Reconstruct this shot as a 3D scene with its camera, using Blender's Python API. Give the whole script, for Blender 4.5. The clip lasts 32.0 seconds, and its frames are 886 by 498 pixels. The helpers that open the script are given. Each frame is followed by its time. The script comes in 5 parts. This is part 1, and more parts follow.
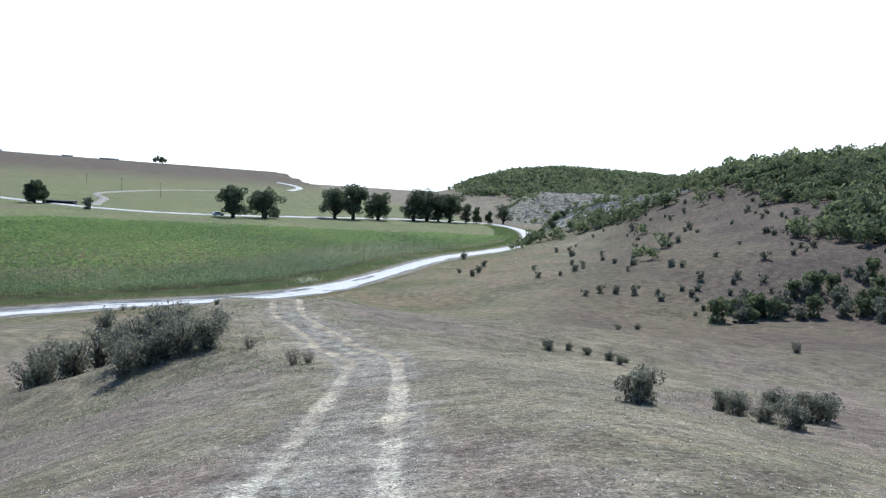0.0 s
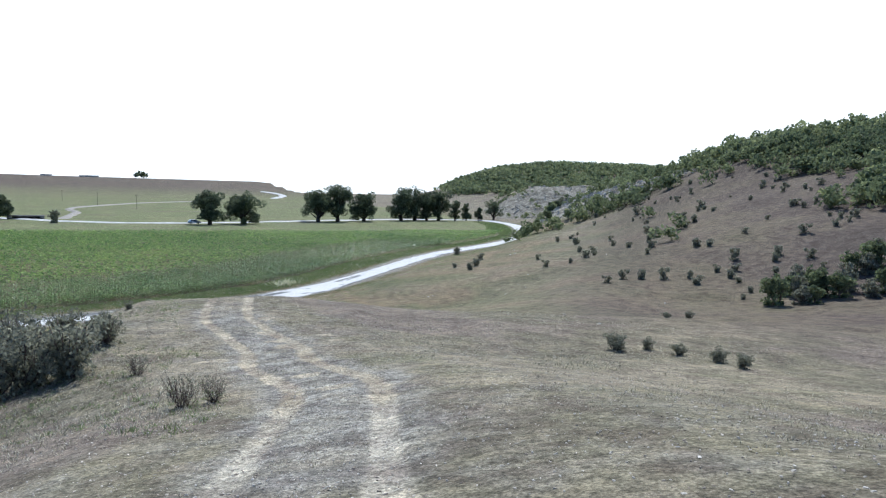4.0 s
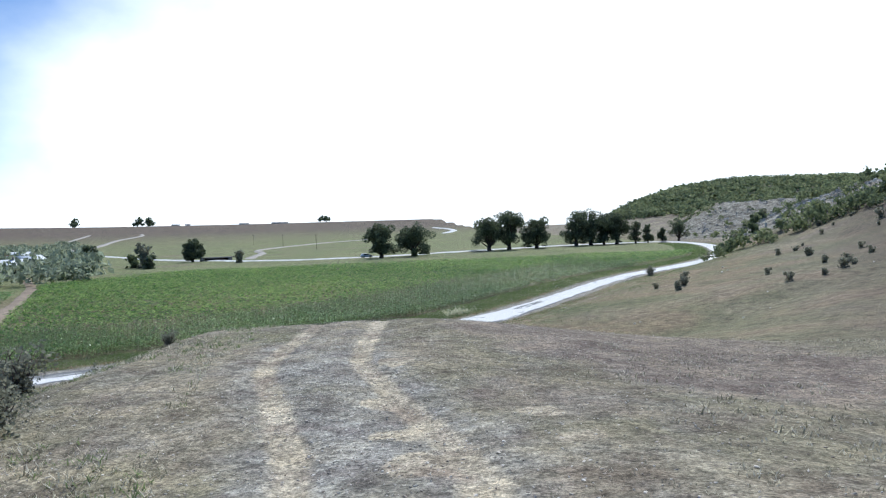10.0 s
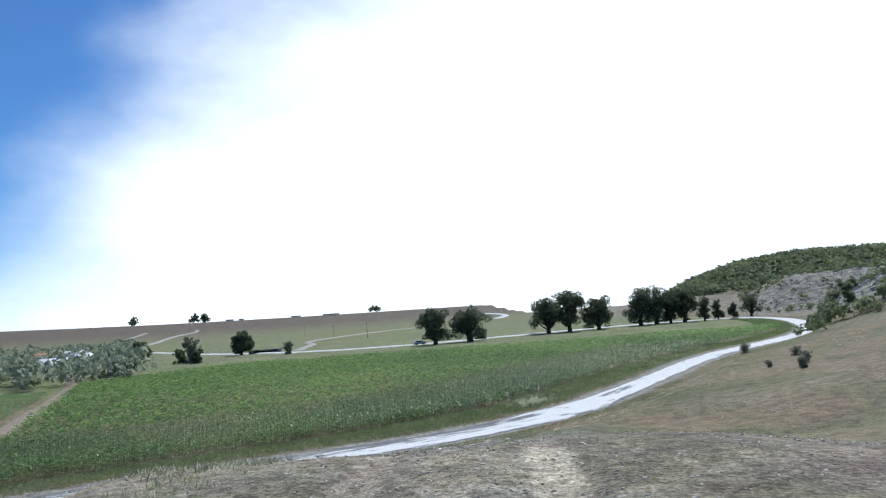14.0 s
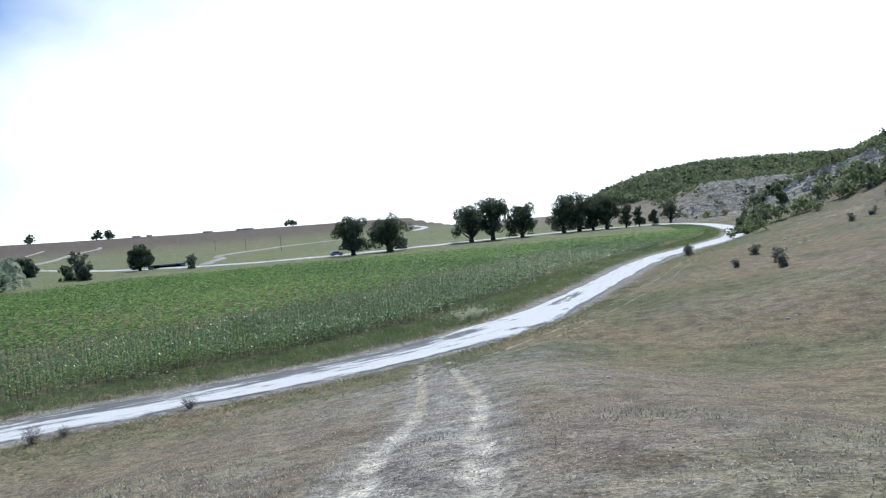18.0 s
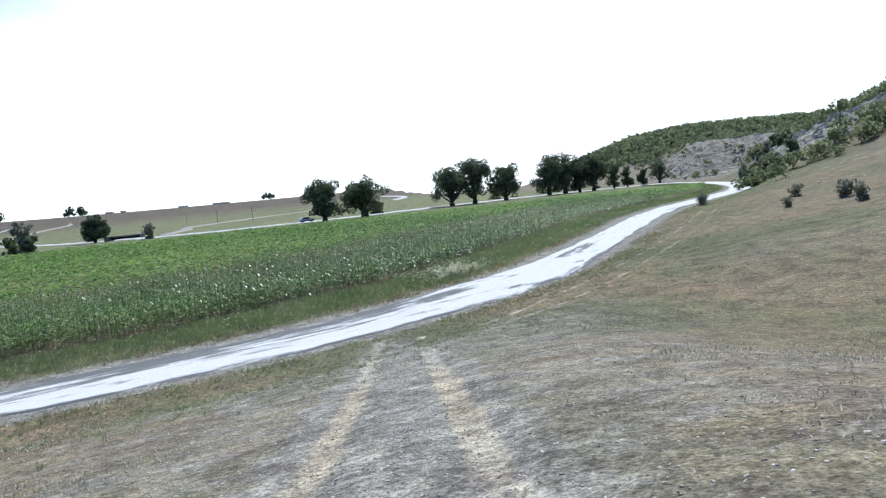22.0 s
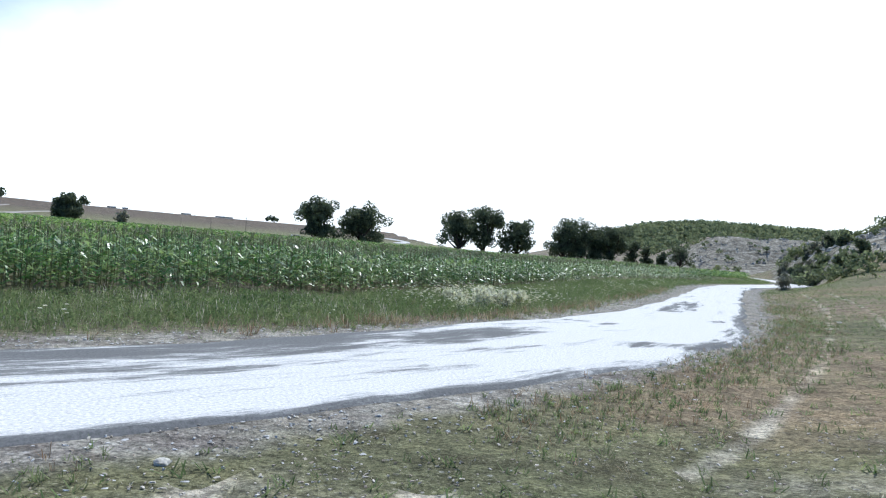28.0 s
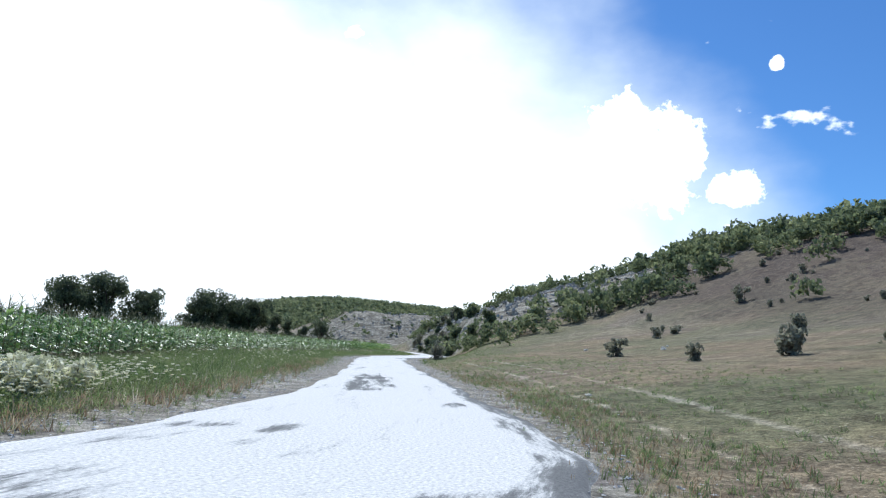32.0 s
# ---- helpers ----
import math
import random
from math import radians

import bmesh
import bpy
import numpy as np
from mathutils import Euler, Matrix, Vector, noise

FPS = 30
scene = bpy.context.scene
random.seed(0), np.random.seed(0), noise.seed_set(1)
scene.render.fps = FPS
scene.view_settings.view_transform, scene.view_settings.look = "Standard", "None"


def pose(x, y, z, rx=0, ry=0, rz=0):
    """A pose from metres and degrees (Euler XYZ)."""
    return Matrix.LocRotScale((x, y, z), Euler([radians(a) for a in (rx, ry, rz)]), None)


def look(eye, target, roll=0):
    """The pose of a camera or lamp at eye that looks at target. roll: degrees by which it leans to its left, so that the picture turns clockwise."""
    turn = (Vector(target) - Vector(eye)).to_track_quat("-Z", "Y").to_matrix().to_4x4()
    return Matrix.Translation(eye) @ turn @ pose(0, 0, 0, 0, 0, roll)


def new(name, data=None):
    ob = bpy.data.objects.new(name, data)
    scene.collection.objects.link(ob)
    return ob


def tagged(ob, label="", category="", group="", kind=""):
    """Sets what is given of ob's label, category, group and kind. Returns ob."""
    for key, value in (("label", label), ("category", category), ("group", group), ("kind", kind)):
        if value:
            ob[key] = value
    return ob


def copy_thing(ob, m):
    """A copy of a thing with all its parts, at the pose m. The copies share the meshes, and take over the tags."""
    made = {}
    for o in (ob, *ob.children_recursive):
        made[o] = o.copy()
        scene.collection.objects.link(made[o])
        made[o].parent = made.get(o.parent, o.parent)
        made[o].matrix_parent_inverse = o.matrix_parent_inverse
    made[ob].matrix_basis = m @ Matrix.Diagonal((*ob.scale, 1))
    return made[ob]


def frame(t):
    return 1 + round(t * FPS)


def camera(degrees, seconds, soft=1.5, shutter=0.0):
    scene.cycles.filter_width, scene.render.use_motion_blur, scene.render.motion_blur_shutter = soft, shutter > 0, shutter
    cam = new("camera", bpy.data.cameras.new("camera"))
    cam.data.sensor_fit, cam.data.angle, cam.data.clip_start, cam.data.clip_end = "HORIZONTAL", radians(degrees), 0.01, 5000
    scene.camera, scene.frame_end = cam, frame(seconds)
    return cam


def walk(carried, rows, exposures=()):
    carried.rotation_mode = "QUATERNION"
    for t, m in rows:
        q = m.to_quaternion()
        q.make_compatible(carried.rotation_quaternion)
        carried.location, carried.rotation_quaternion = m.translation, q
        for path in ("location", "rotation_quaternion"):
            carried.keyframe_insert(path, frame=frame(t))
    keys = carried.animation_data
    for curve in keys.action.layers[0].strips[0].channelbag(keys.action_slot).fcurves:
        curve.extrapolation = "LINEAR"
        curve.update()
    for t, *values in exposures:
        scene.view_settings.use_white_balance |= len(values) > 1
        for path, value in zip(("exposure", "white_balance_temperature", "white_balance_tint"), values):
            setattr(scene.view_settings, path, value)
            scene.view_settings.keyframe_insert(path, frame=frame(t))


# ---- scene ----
cam = camera(65.0, 32.0, soft=1.2)

PATH = [
    (0, (2.04, -12.73, 15.68), (1.87, 7.20, 14.00), 3.7),
    (0.5, (1.89, -11.14, 15.30), (1.66, 8.76, 13.36), 4.3),
    (1, (1.77, -9.54, 14.93), (1.43, 10.38, 13.18), 2.5),
    (1.5, (1.65, -7.97, 14.58), (1.25, 11.95, 12.82), 2.6),
    (2, (1.56, -6.43, 14.25), (1.31, 13.49, 12.56), 4.0),
    (2.5, (1.53, -4.93, 13.95), (1.84, 15.00, 12.38), 3.6),
    (3, (1.50, -3.50, 13.67), (2.19, 16.42, 11.98), 2.9),
    (3.5, (1.45, -2.04, 13.37), (1.95, 17.88, 11.74), 2.0),
    (5.5, (0.94, 3.62, 12.23), (0.35, 23.55, 10.70), -1.0),
    (6, (0.80, 4.88, 12.00), (0.15, 24.84, 10.88), -1.7),
    (6.5, (0.65, 6.10, 11.78), (-0.04, 26.06, 10.78), -2.4),
    (7, (0.48, 7.31, 11.56), (-0.35, 27.27, 10.63), -3.1),
    (7.5, (0.27, 8.56, 11.34), (-0.88, 28.49, 10.23), -2.7),
    (8, (0.02, 9.94, 11.09), (-1.68, 29.83, 9.86), -2.5),
    (8.5, (-0.30, 11.42, 10.83), (-2.63, 31.27, 9.96), -2.4),
    (9, (-0.67, 12.78, 10.64), (-3.86, 32.50, 9.66), -2.5),
    (9.5, (-1.08, 13.81, 10.52), (-5.04, 33.40, 9.69), -2.1),
    (10, (-1.55, 14.61, 10.42), (-6.22, 34.05, 9.80), -2.2),
    (10.5, (-2.09, 15.56, 10.27), (-7.33, 34.85, 9.79), -3.6),
    (11, (-2.70, 16.69, 10.12), (-8.57, 35.81, 9.77), -2.8),
    (11.5, (-3.34, 17.89, 9.95), (-9.44, 36.93, 9.75), -2.9),
    (12, (-3.96, 19.22, 9.76), (-10.25, 38.21, 9.85), -3.3),
    (12.5, (-4.58, 20.65, 9.62), (-10.85, 39.62, 10.40), -4.5),
    (13, (-5.17, 22.06, 9.54), (-11.40, 41.03, 10.78), -4.3),
    (13.5, (-5.73, 23.56, 9.45), (-11.76, 42.56, 11.01), -4.3),
    (14, (-6.22, 25.11, 9.34), (-12.09, 44.13, 11.29), -4.2),
    (14.5, (-6.63, 26.64, 9.25), (-12.37, 45.73, 10.81), -3.6),
    (16.5, (-8.52, 33.79, 8.70), (-13.09, 53.24, 9.49), -7.8),
    (17, (-9.26, 35.36, 8.45), (-13.77, 54.84, 8.12), -6.3),
    (17.5, (-9.94, 36.93, 8.18), (-14.19, 56.46, 7.43), -5.4),
    (18, (-10.53, 38.53, 7.86), (-14.34, 58.15, 7.15), -4.9),
    (18.5, (-11.02, 40.24, 7.49), (-14.38, 59.93, 6.61), -4.3),
    (19, (-11.42, 42.01, 7.13), (-14.52, 61.72, 5.79), -4.5),
    (19.5, (-11.77, 43.81, 6.76), (-14.58, 63.57, 5.45), -6.4),
    (20, (-12.06, 45.68, 6.35), (-14.98, 65.38, 4.50), -4.5),
    (20.5, (-12.32, 47.53, 5.98), (-15.38, 67.22, 4.23), -3.6),
    (21, (-12.56, 49.23, 5.66), (-15.66, 68.94, 4.22), -4.6),
    (21.5, (-12.79, 50.98, 5.36), (-16.09, 70.64, 3.82), -4.8),
    (22, (-13.01, 52.78, 5.06), (-16.35, 72.43, 3.48), -5.9),
    (22.5, (-13.29, 54.58, 4.75), (-16.69, 74.24, 3.43), -5.9),
    (23, (-13.65, 56.31, 4.44), (-17.12, 75.97, 3.18), -3.3),
    (23.5, (-14.00, 57.87, 4.12), (-17.25, 77.58, 3.06), -2.9),
    (24, (-14.33, 59.34, 3.81), (-17.35, 79.09, 2.97), -3.0),
    (24.5, (-14.68, 60.80, 3.52), (-17.37, 80.59, 2.53), -4.5),
    (26.5, (-16.24, 67.68, 2.39), (-19.01, 87.48, 1.90), 1.1),
    (27, (-16.60, 69.12, 2.23), (-19.60, 88.89, 2.32), 2.0),
    (27.5, (-16.96, 70.61, 2.04), (-20.08, 90.36, 2.40), 1.4),
    (28, (-17.36, 72.11, 1.80), (-20.61, 91.85, 1.78), 4.3),
    (28.5, (-17.73, 73.64, 1.57), (-20.89, 93.39, 1.54), 5.1),
    (29, (-17.96, 75.18, 1.39), (-20.09, 95.06, 1.88), 4.0),
    (29.5, (-18.03, 76.67, 1.28), (-18.49, 96.60, 2.86), 2.9),
    (30, (-18.00, 78.07, 1.22), (-17.35, 97.92, 3.60), 3.4),
    (30.5, (-17.90, 79.44, 1.18), (-16.15, 99.22, 3.53), 2.4),
    (31, (-17.69, 80.80, 1.15), (-14.38, 100.36, 3.67), 3.2),
    (31.5, (-17.36, 82.12, 1.12), (-12.31, 101.27, 3.85), 4.0),
    (32, (-16.93, 83.37, 1.09), (-10.42, 102.06, 3.96), 3.8),
]
walk(cam, [(t, look(eye, target, roll)) for t, eye, target, roll in PATH], [(0.0, 0.27, 5750, 5), (9.0, 0.28, 5750, 5), (12.0, 0.12, 5750, 5), (14.5, 0.12, 5750, 5), (18.0, 0.13, 5750, 5), (21.0, 0.32, 5750, 5), (24.0, 0.27, 5750, 5), (28.0, 0.29, 5750, 5), (32.0, 0.2, 5750, 5)])

# ---------------------------------------------------------------- light
SUN_AZ, SUN_EL = radians(-8), radians(52)      # azimuth clockwise from +y is negative of yaw
sun_dir = Vector((math.sin(-SUN_AZ) * math.cos(SUN_EL), math.cos(SUN_AZ) * math.cos(SUN_EL), math.sin(SUN_EL)))
sun = new("sun", bpy.data.lights.new("sun", "SUN"))
sun.data.energy, sun.data.angle, sun.data.color = 3.6, radians(0.6), (1.0, 0.96, 0.9)
sun.matrix_world = look(sun_dir * 100, (0, 0, 0))

world = bpy.data.worlds.new("sky")
scene.world = world
world.use_nodes = True
wn, wl = world.node_tree.nodes, world.node_tree.links
for n in list(wn):
    wn.remove(n)


def wnode(kind, **props):
    n = wn.new(kind)
    for k, v in props.items():
        if k == "op":
            n.operation = v
    return n


sky = wn.new("ShaderNodeTexSky")
sky.sky_type, sky.sun_disc = "NISHITA", False
sky.sun_elevation, sky.sun_rotation = SUN_EL, -SUN_AZ
sky.air_density, sky.dust_density, sky.ozone_density = 1.0, 0.1, 4.0
back_sky = wn.new("ShaderNodeBackground")
back_sky.inputs[1].default_value = 0.085
deep = wnode("ShaderNodeVectorMath", op="MULTIPLY")
wl.new(sky.outputs[0], deep.inputs[0])
deep.inputs[1].default_value = (0.68, 0.92, 1.18)
wl.new(deep.outputs[0], back_sky.inputs[0])
back_cloud = wn.new("ShaderNodeBackground")
back_cloud.inputs[0].default_value = (1.0, 1.0, 1.0, 1)
back_cloud.inputs[1].default_value = 1.15
coord = wn.new("ShaderNodeTexCoord")
# thin bright cloud round the sun's side of the sky, breaking up away from it
dot = wnode("ShaderNodeVectorMath", op="DOT_PRODUCT")
wl.new(coord.outputs["Generated"], dot.inputs[0])
dot.inputs[1].default_value = Vector((-0.03, 1.0, -0.36)).normalized()
cnoise = wn.new("ShaderNodeTexNoise")
cmap = wn.new("ShaderNodeMapping")
cmap.inputs["Scale"].default_value = (1, 1, 1.7)
wl.new(coord.outputs["Generated"], cmap.inputs[0])
wl.new(cmap.outputs[0], cnoise.inputs["Vector"])
cnoise.inputs["Scale"].default_value, cnoise.inputs["Detail"].default_value, cnoise.inputs["Roughness"].default_value = 3.2, 7, 0.5
add = wnode("ShaderNodeMath", op="MULTIPLY_ADD")
wl.new(cnoise.outputs[0], add.inputs[0])
add.inputs[1].default_value = 0.26
wl.new(dot.outputs["Value"], add.inputs[2])
ramp = wn.new("ShaderNodeMapRange")
ramp.interpolation_type = "SMOOTHSTEP"
wl.new(add.outputs[0], ramp.inputs[0])
ramp.inputs[1].default_value, ramp.inputs[2].default_value = 0.635, 0.86
# small fair-weather puffs in the blue
pnoise = wn.new("ShaderNodeTexNoise")
wl.new(cmap.outputs[0], pnoise.inputs["Vector"])
pnoise.inputs["Scale"].default_value, pnoise.inputs["Detail"].default_value, pnoise.inputs["Roughness"].default_value = 7.0, 6, 0.5
puff = wn.new("ShaderNodeMapRange")
puff.interpolation_type = "SMOOTHSTEP"
wl.new(pnoise.outputs[0], puff.inputs[0])
puff.inputs[1].default_value, puff.inputs[2].default_value = 0.625, 0.66
both = wnode("ShaderNodeMath", op="MAXIMUM")
wl.new(ramp.outputs[0], both.inputs[0])
wl.new(puff.outputs[0], both.inputs[1])
# heaped white clouds low over the hill, with ragged edges
bumps = wn.new("ShaderNodeTexNoise")
wl.new(coord.outputs["Generated"], bumps.inputs["Vector"])
bumps.inputs["Scale"].default_value, bumps.inputs["Detail"].default_value, bumps.inputs["Roughness"].default_value = 34, 7, 0.6
for x, y, z, size_deg in ((0.559, 0.783, 0.273, 4.0), (0.583, 0.760, 0.290, 2.6), (0.528, 0.791, 0.310, 3.0), (0.588, 0.772, 0.243, 1.4), (0.640, 0.731, 0.237, 1.1), (0.660, 0.713, 0.235, 1.5), (0.655, 0.650, 0.385, 0.5)):
    away = wnode("ShaderNodeVectorMath", op="DISTANCE")
    wl.new(coord.outputs["Generated"], away.inputs[0])
    away.inputs[1].default_value = (x, y, z)
    frayed = wnode("ShaderNodeMath", op="MULTIPLY_ADD")
    wl.new(bumps.outputs[0], frayed.inputs[0])
    frayed.inputs[1].default_value = -1.9 * radians(size_deg)
    wl.new(away.outputs["Value"], frayed.inputs[2])
    lobe = wn.new("ShaderNodeMapRange")
    lobe.interpolation_type = "SMOOTHSTEP"
    wl.new(frayed.outputs[0], lobe.inputs[0])
    lobe.inputs[1].default_value, lobe.inputs[2].default_value = radians(size_deg) * 0.14, radians(size_deg) * -0.06
    more = wnode("ShaderNodeMath", op="MAXIMUM")
    wl.new(both.outputs[0], more.inputs[0])
    wl.new(lobe.outputs[0], more.inputs[1])
    both = more
mixw = wn.new("ShaderNodeMixShader")
wl.new(both.outputs[0], mixw.inputs[0])
wl.new(back_sky.outputs[0], mixw.inputs[1])
wl.new(back_cloud.outputs[0], mixw.inputs[2])
wout = wn.new("ShaderNodeOutputWorld")
wl.new(mixw.outputs[0], wout.inputs[0])


# ---------------------------------------------------------------- materials
def mat(name, cols, scale=1.0, fine=12.0, rough=0.9, bump=0.2, per_object=0.0, per_island=0.0, trans=0.0, fine_amount=0.35):
    """Mixes two to three colours by coarse noise, with fine grain in brightness and bump."""
    m = bpy.data.materials.new(name)
    m.use_nodes = True
    nt = m.node_tree
    N, L = nt.nodes, nt.links
    b = N["Principled BSDF"]
    b.inputs["Roughness"].default_value = rough
    b.inputs["Specular IOR Level"].default_value = 0.25
    tc = N.new("ShaderNodeTexCoord")
    n1 = N.new("ShaderNodeTexNoise")
    n1.inputs["Scale"].default_value, n1.inputs["Detail"].default_value = scale, 5
    n2 = N.new("ShaderNodeTexNoise")
    n2.inputs["Scale"].default_value, n2.inputs["Detail"].default_value = fine, 4
    L.new(tc.outputs["Object"], n1.inputs["Vector"])
    L.new(tc.outputs["Object"], n2.inputs["Vector"])
    r = N.new("ShaderNodeValToRGB")
    r.color_ramp.elements[0].position, r.color_ramp.elements[1].position = 0.32, 0.68
    r.color_ramp.elements[0].color = (*cols[0], 1)
    r.color_ramp.elements[1].color = (*cols[-1], 1)
    if len(cols) == 3:
        r.color_ramp.elements.new(0.5).color = (*cols[1], 1)
    src = n1.outputs[0]
    if per_object or per_island:
        a = N.new("ShaderNodeMath")
        a.operation = "MULTIPLY_ADD"
        if per_island:
            L.new(N.new("ShaderNodeNewGeometry").outputs["Random Per Island"], a.inputs[0])
        else:
            L.new(N.new("ShaderNodeObjectInfo").outputs["Random"], a.inputs[0])
        amount = per_island or per_object
        a.inputs[1].default_value = amount
        s2 = N.new("ShaderNodeMath")
        s2.operation = "SUBTRACT"
        L.new(n1.outputs[0], s2.inputs[0])
        s2.inputs[1].default_value = amount / 2
        L.new(s2.outputs[0], a.inputs[2])
        src = a.outputs[0]
    L.new(src, r.inputs[0])
    mr = N.new("ShaderNodeMapRange")
    mr.inputs[1].default_value, mr.inputs[2].default_value = 0.3, 0.7
    mr.inputs[3].default_value, mr.inputs[4].default_value = 1 - fine_amount, 1 + fine_amount
    L.new(n2.outputs[0], mr.inputs[0])
    mx = N.new("ShaderNodeVectorMath")
    mx.operation = "SCALE"
    L.new(r.outputs[0], mx.inputs[0])
    L.new(mr.outputs[0], mx.inputs["Scale"])
    L.new(mx.outputs[0], b.inputs["Base Color"])
    if bump:
        bp = N.new("ShaderNodeBump")
        bp.inputs["Strength"].default_value, bp.inputs["Distance"].default_value = bump, 0.05
        L.new(n2.outputs[0], bp.inputs["Height"])
        L.new(bp.outputs[0], b.inputs["Normal"])
    if trans:
        b.inputs["Transmission Weight"].default_value = 0.0
        tl = N.new("ShaderNodeBsdfTranslucent")
        L.new(mx.outputs[0], tl.inputs[0])
        ms = N.new("ShaderNodeMixShader")
        ms.inputs[0].default_value = trans
        L.new(b.outputs[0], ms.inputs[1])
        L.new(tl.outputs[0], ms.inputs[2])
        L.new(ms.outputs[0], N["Material Output"].inputs[0])
    return m


M_ROAD = mat("white_gravel_road", [(0.50, 0.48, 0.45), (0.62, 0.60, 0.57), (0.72, 0.70, 0.67)], 0.35, 9, 0.95, 0.4, fine_amount=0.15)
M_TRACK = mat("pale_dusty_track", [(0.27, 0.235, 0.20), (0.36, 0.32, 0.28), (0.43, 0.39, 0.34)], 0.8, 18, 0.95, 0.5)
M_BARK = mat("dark_bark", [(0.05, 0.04, 0.03), (0.10, 0.08, 0.065)], 2, 20, 0.95, 0.6)
M_LEAF = mat("poplar_leaf", [(0.085, 0.105, 0.065), (0.125, 0.15, 0.085), (0.18, 0.205, 0.11)], 0.25, 3, 0.7, 0, per_island=0.5, trans=0.4)
M_SCRUB = mat("oak_scrub_leaf", [(0.138, 0.168, 0.092), (0.216, 0.25, 0.124), (0.325, 0.345, 0.172)], 0.05, 2, 0.8, 0, per_island=0.4, trans=0.45)
M_BUSH = mat("dull_thorn_leaf", [(0.19, 0.19, 0.14), (0.27, 0.27, 0.195), (0.38, 0.37, 0.27)], 0.8, 6, 0.85, 0, per_island=0.5, trans=0.45)
# village leaf, paled and greyed: the distance haze is painted into its colour
M_HAZE_LEAF = mat("haze_paled_garden_leaf", [(0.20, 0.23, 0.155), (0.30, 0.335, 0.225), (0.42, 0.45, 0.32)], 0.05, 2, 0.8, 0, per_island=0.6, trans=0.5)
M_TWIG = mat("dry_grey_twig", [(0.10, 0.075, 0.062), (0.17, 0.13, 0.105)], 3, 20, 0.95, 0, per_island=0.5)
M_CORN = mat("maize_leaf", [(0.065, 0.155, 0.035), (0.155, 0.285, 0.065), (0.36, 0.46, 0.17)], 0.03, 2.0, 0.33, 0, per_island=0.85, trans=0.4)
M_FIELD = mat("maize_canopy", [(0.06, 0.145, 0.03), (0.145, 0.285, 0.055), (0.33, 0.45, 0.12)], 0.03, 2.0, 0.7, 0, per_island=0.8, trans=0.4)
M_TASSEL = mat("maize_tassel", [(0.30, 0.27, 0.15), (0.42, 0.38, 0.24)], 1, 6, 0.8, 0, per_island=0.5)
M_STALK = mat("maize_stalk", [(0.14, 0.14, 0.07), (0.23, 0.22, 0.12)], 1, 6, 0.8, 0, per_island=0.5)
M_WEED = mat("verge_weed", [(0.13, 0.19, 0.07), (0.20, 0.262, 0.10), (0.29, 0.33, 0.15)], 0.35, 4, 0.8, 0, per_island=0.6, trans=0.52)
M_RUST = mat("rusty_dry_grass", [(0.26, 0.17, 0.10), (0.38, 0.27, 0.17), (0.50, 0.42, 0.28)], 0.4, 4, 0.9, 0, per_island=0.6, trans=0.4)
M_PEBBLE = mat("pale_pebble", [(0.34, 0.28, 0.22), (0.47, 0.41, 0.335), (0.66, 0.59, 0.50)], 2, 20, 0.95, 0, per_island=0.7)
M_PETAL = mat("cream_petal", [(0.66, 0.64, 0.44), (0.86, 0.84, 0.68)], 2, 8, 0.8, 0, per_island=0.5, trans=0.3)
M_DRY = mat("dry_grass", [(0.24, 0.225, 0.155), (0.42, 0.385, 0.28), (0.68, 0.62, 0.48)], 0.2, 4, 0.9, 0, per_island=0.9, trans=0.45)
M_STONE = mat("pale_limestone", [(0.32, 0.29, 0.245), (0.44, 0.405, 0.345), (0.57, 0.53, 0.46)], 2, 20, 0.95, 0.4, per_island=0.5)

# ---------------------------------------------------------------- the lie of the land
ROAD = np.array([(-420, -70), (-200, -12), (-120, 16), (-80, 32.5), (-58, 46), (-45, 57.5), (-36.6, 66.2), (-28.6, 73), (-21.8, 80.0), (-17.1, 87.4), (-13.6, 95.4), (-8.7, 113.5),
                 (-3.0, 136), (3.6, 155), (13.2, 175), (22.5, 198), (29, 226), (32.5, 256), (34, 288), (32, 316), (26, 338)], float)
FAR_ROAD = np.array([(32, 316), (26, 338), (18, 344), (6, 341), (-10, 333), (-30, 313), (-48, 292), (-66, 271), (-84, 254), (-104, 243), (-130, 246),
                     (-165, 262), (-205, 290), (-255, 335), (-300, 372)], float)


def smooth_line(pts, step):
    """A smooth line through the points, resampled every step metres."""
    p = np.vstack([2 * pts[0] - pts[1], pts, 2 * pts[-1] - pts[-2]])
    out = []
    for a, b, c, d in zip(p[:-3], p[1:-2], p[2:-1], p[3:]):
        n = max(2, int(np.linalg.norm(c - b) / step))
        u = np.linspace(0, 1, n, endpoint=False)[:, None]
        out.append(0.5 * (2 * b + (c - a) * u + (2 * a - 5 * b + 4 * c - d) * u**2 + (3 * b - a - 3 * c + d) * u**3))
    return np.vstack(out + [pts[-1:]])


def to_line(x, y, line):
    """The signed distance to a line (positive on its right) and the place along it."""
    best = np.full(np.shape(x), 1e9)
    side, along, run = np.zeros(np.shape(x)), np.zeros(np.shape(x)), 0.0
    for (ax, ay), (bx, by) in zip(line[:-1], line[1:]):
        dx, dy = bx - ax, by - ay
        n = math.hypot(dx, dy)
        u = np.clip(((x - ax) * dx + (y - ay) * dy) / n**2, 0, 1)
        d = np.hypot(x - ax - u * dx, y - ay - u * dy)
        near = d < best
        best = np.where(near, d, best)
        side = np.where(near, np.sign((x - ax) * dy - (y - ay) * dx), side)
        along = np.where(near, run + u * n, along)
        run += n
    return best * side, along


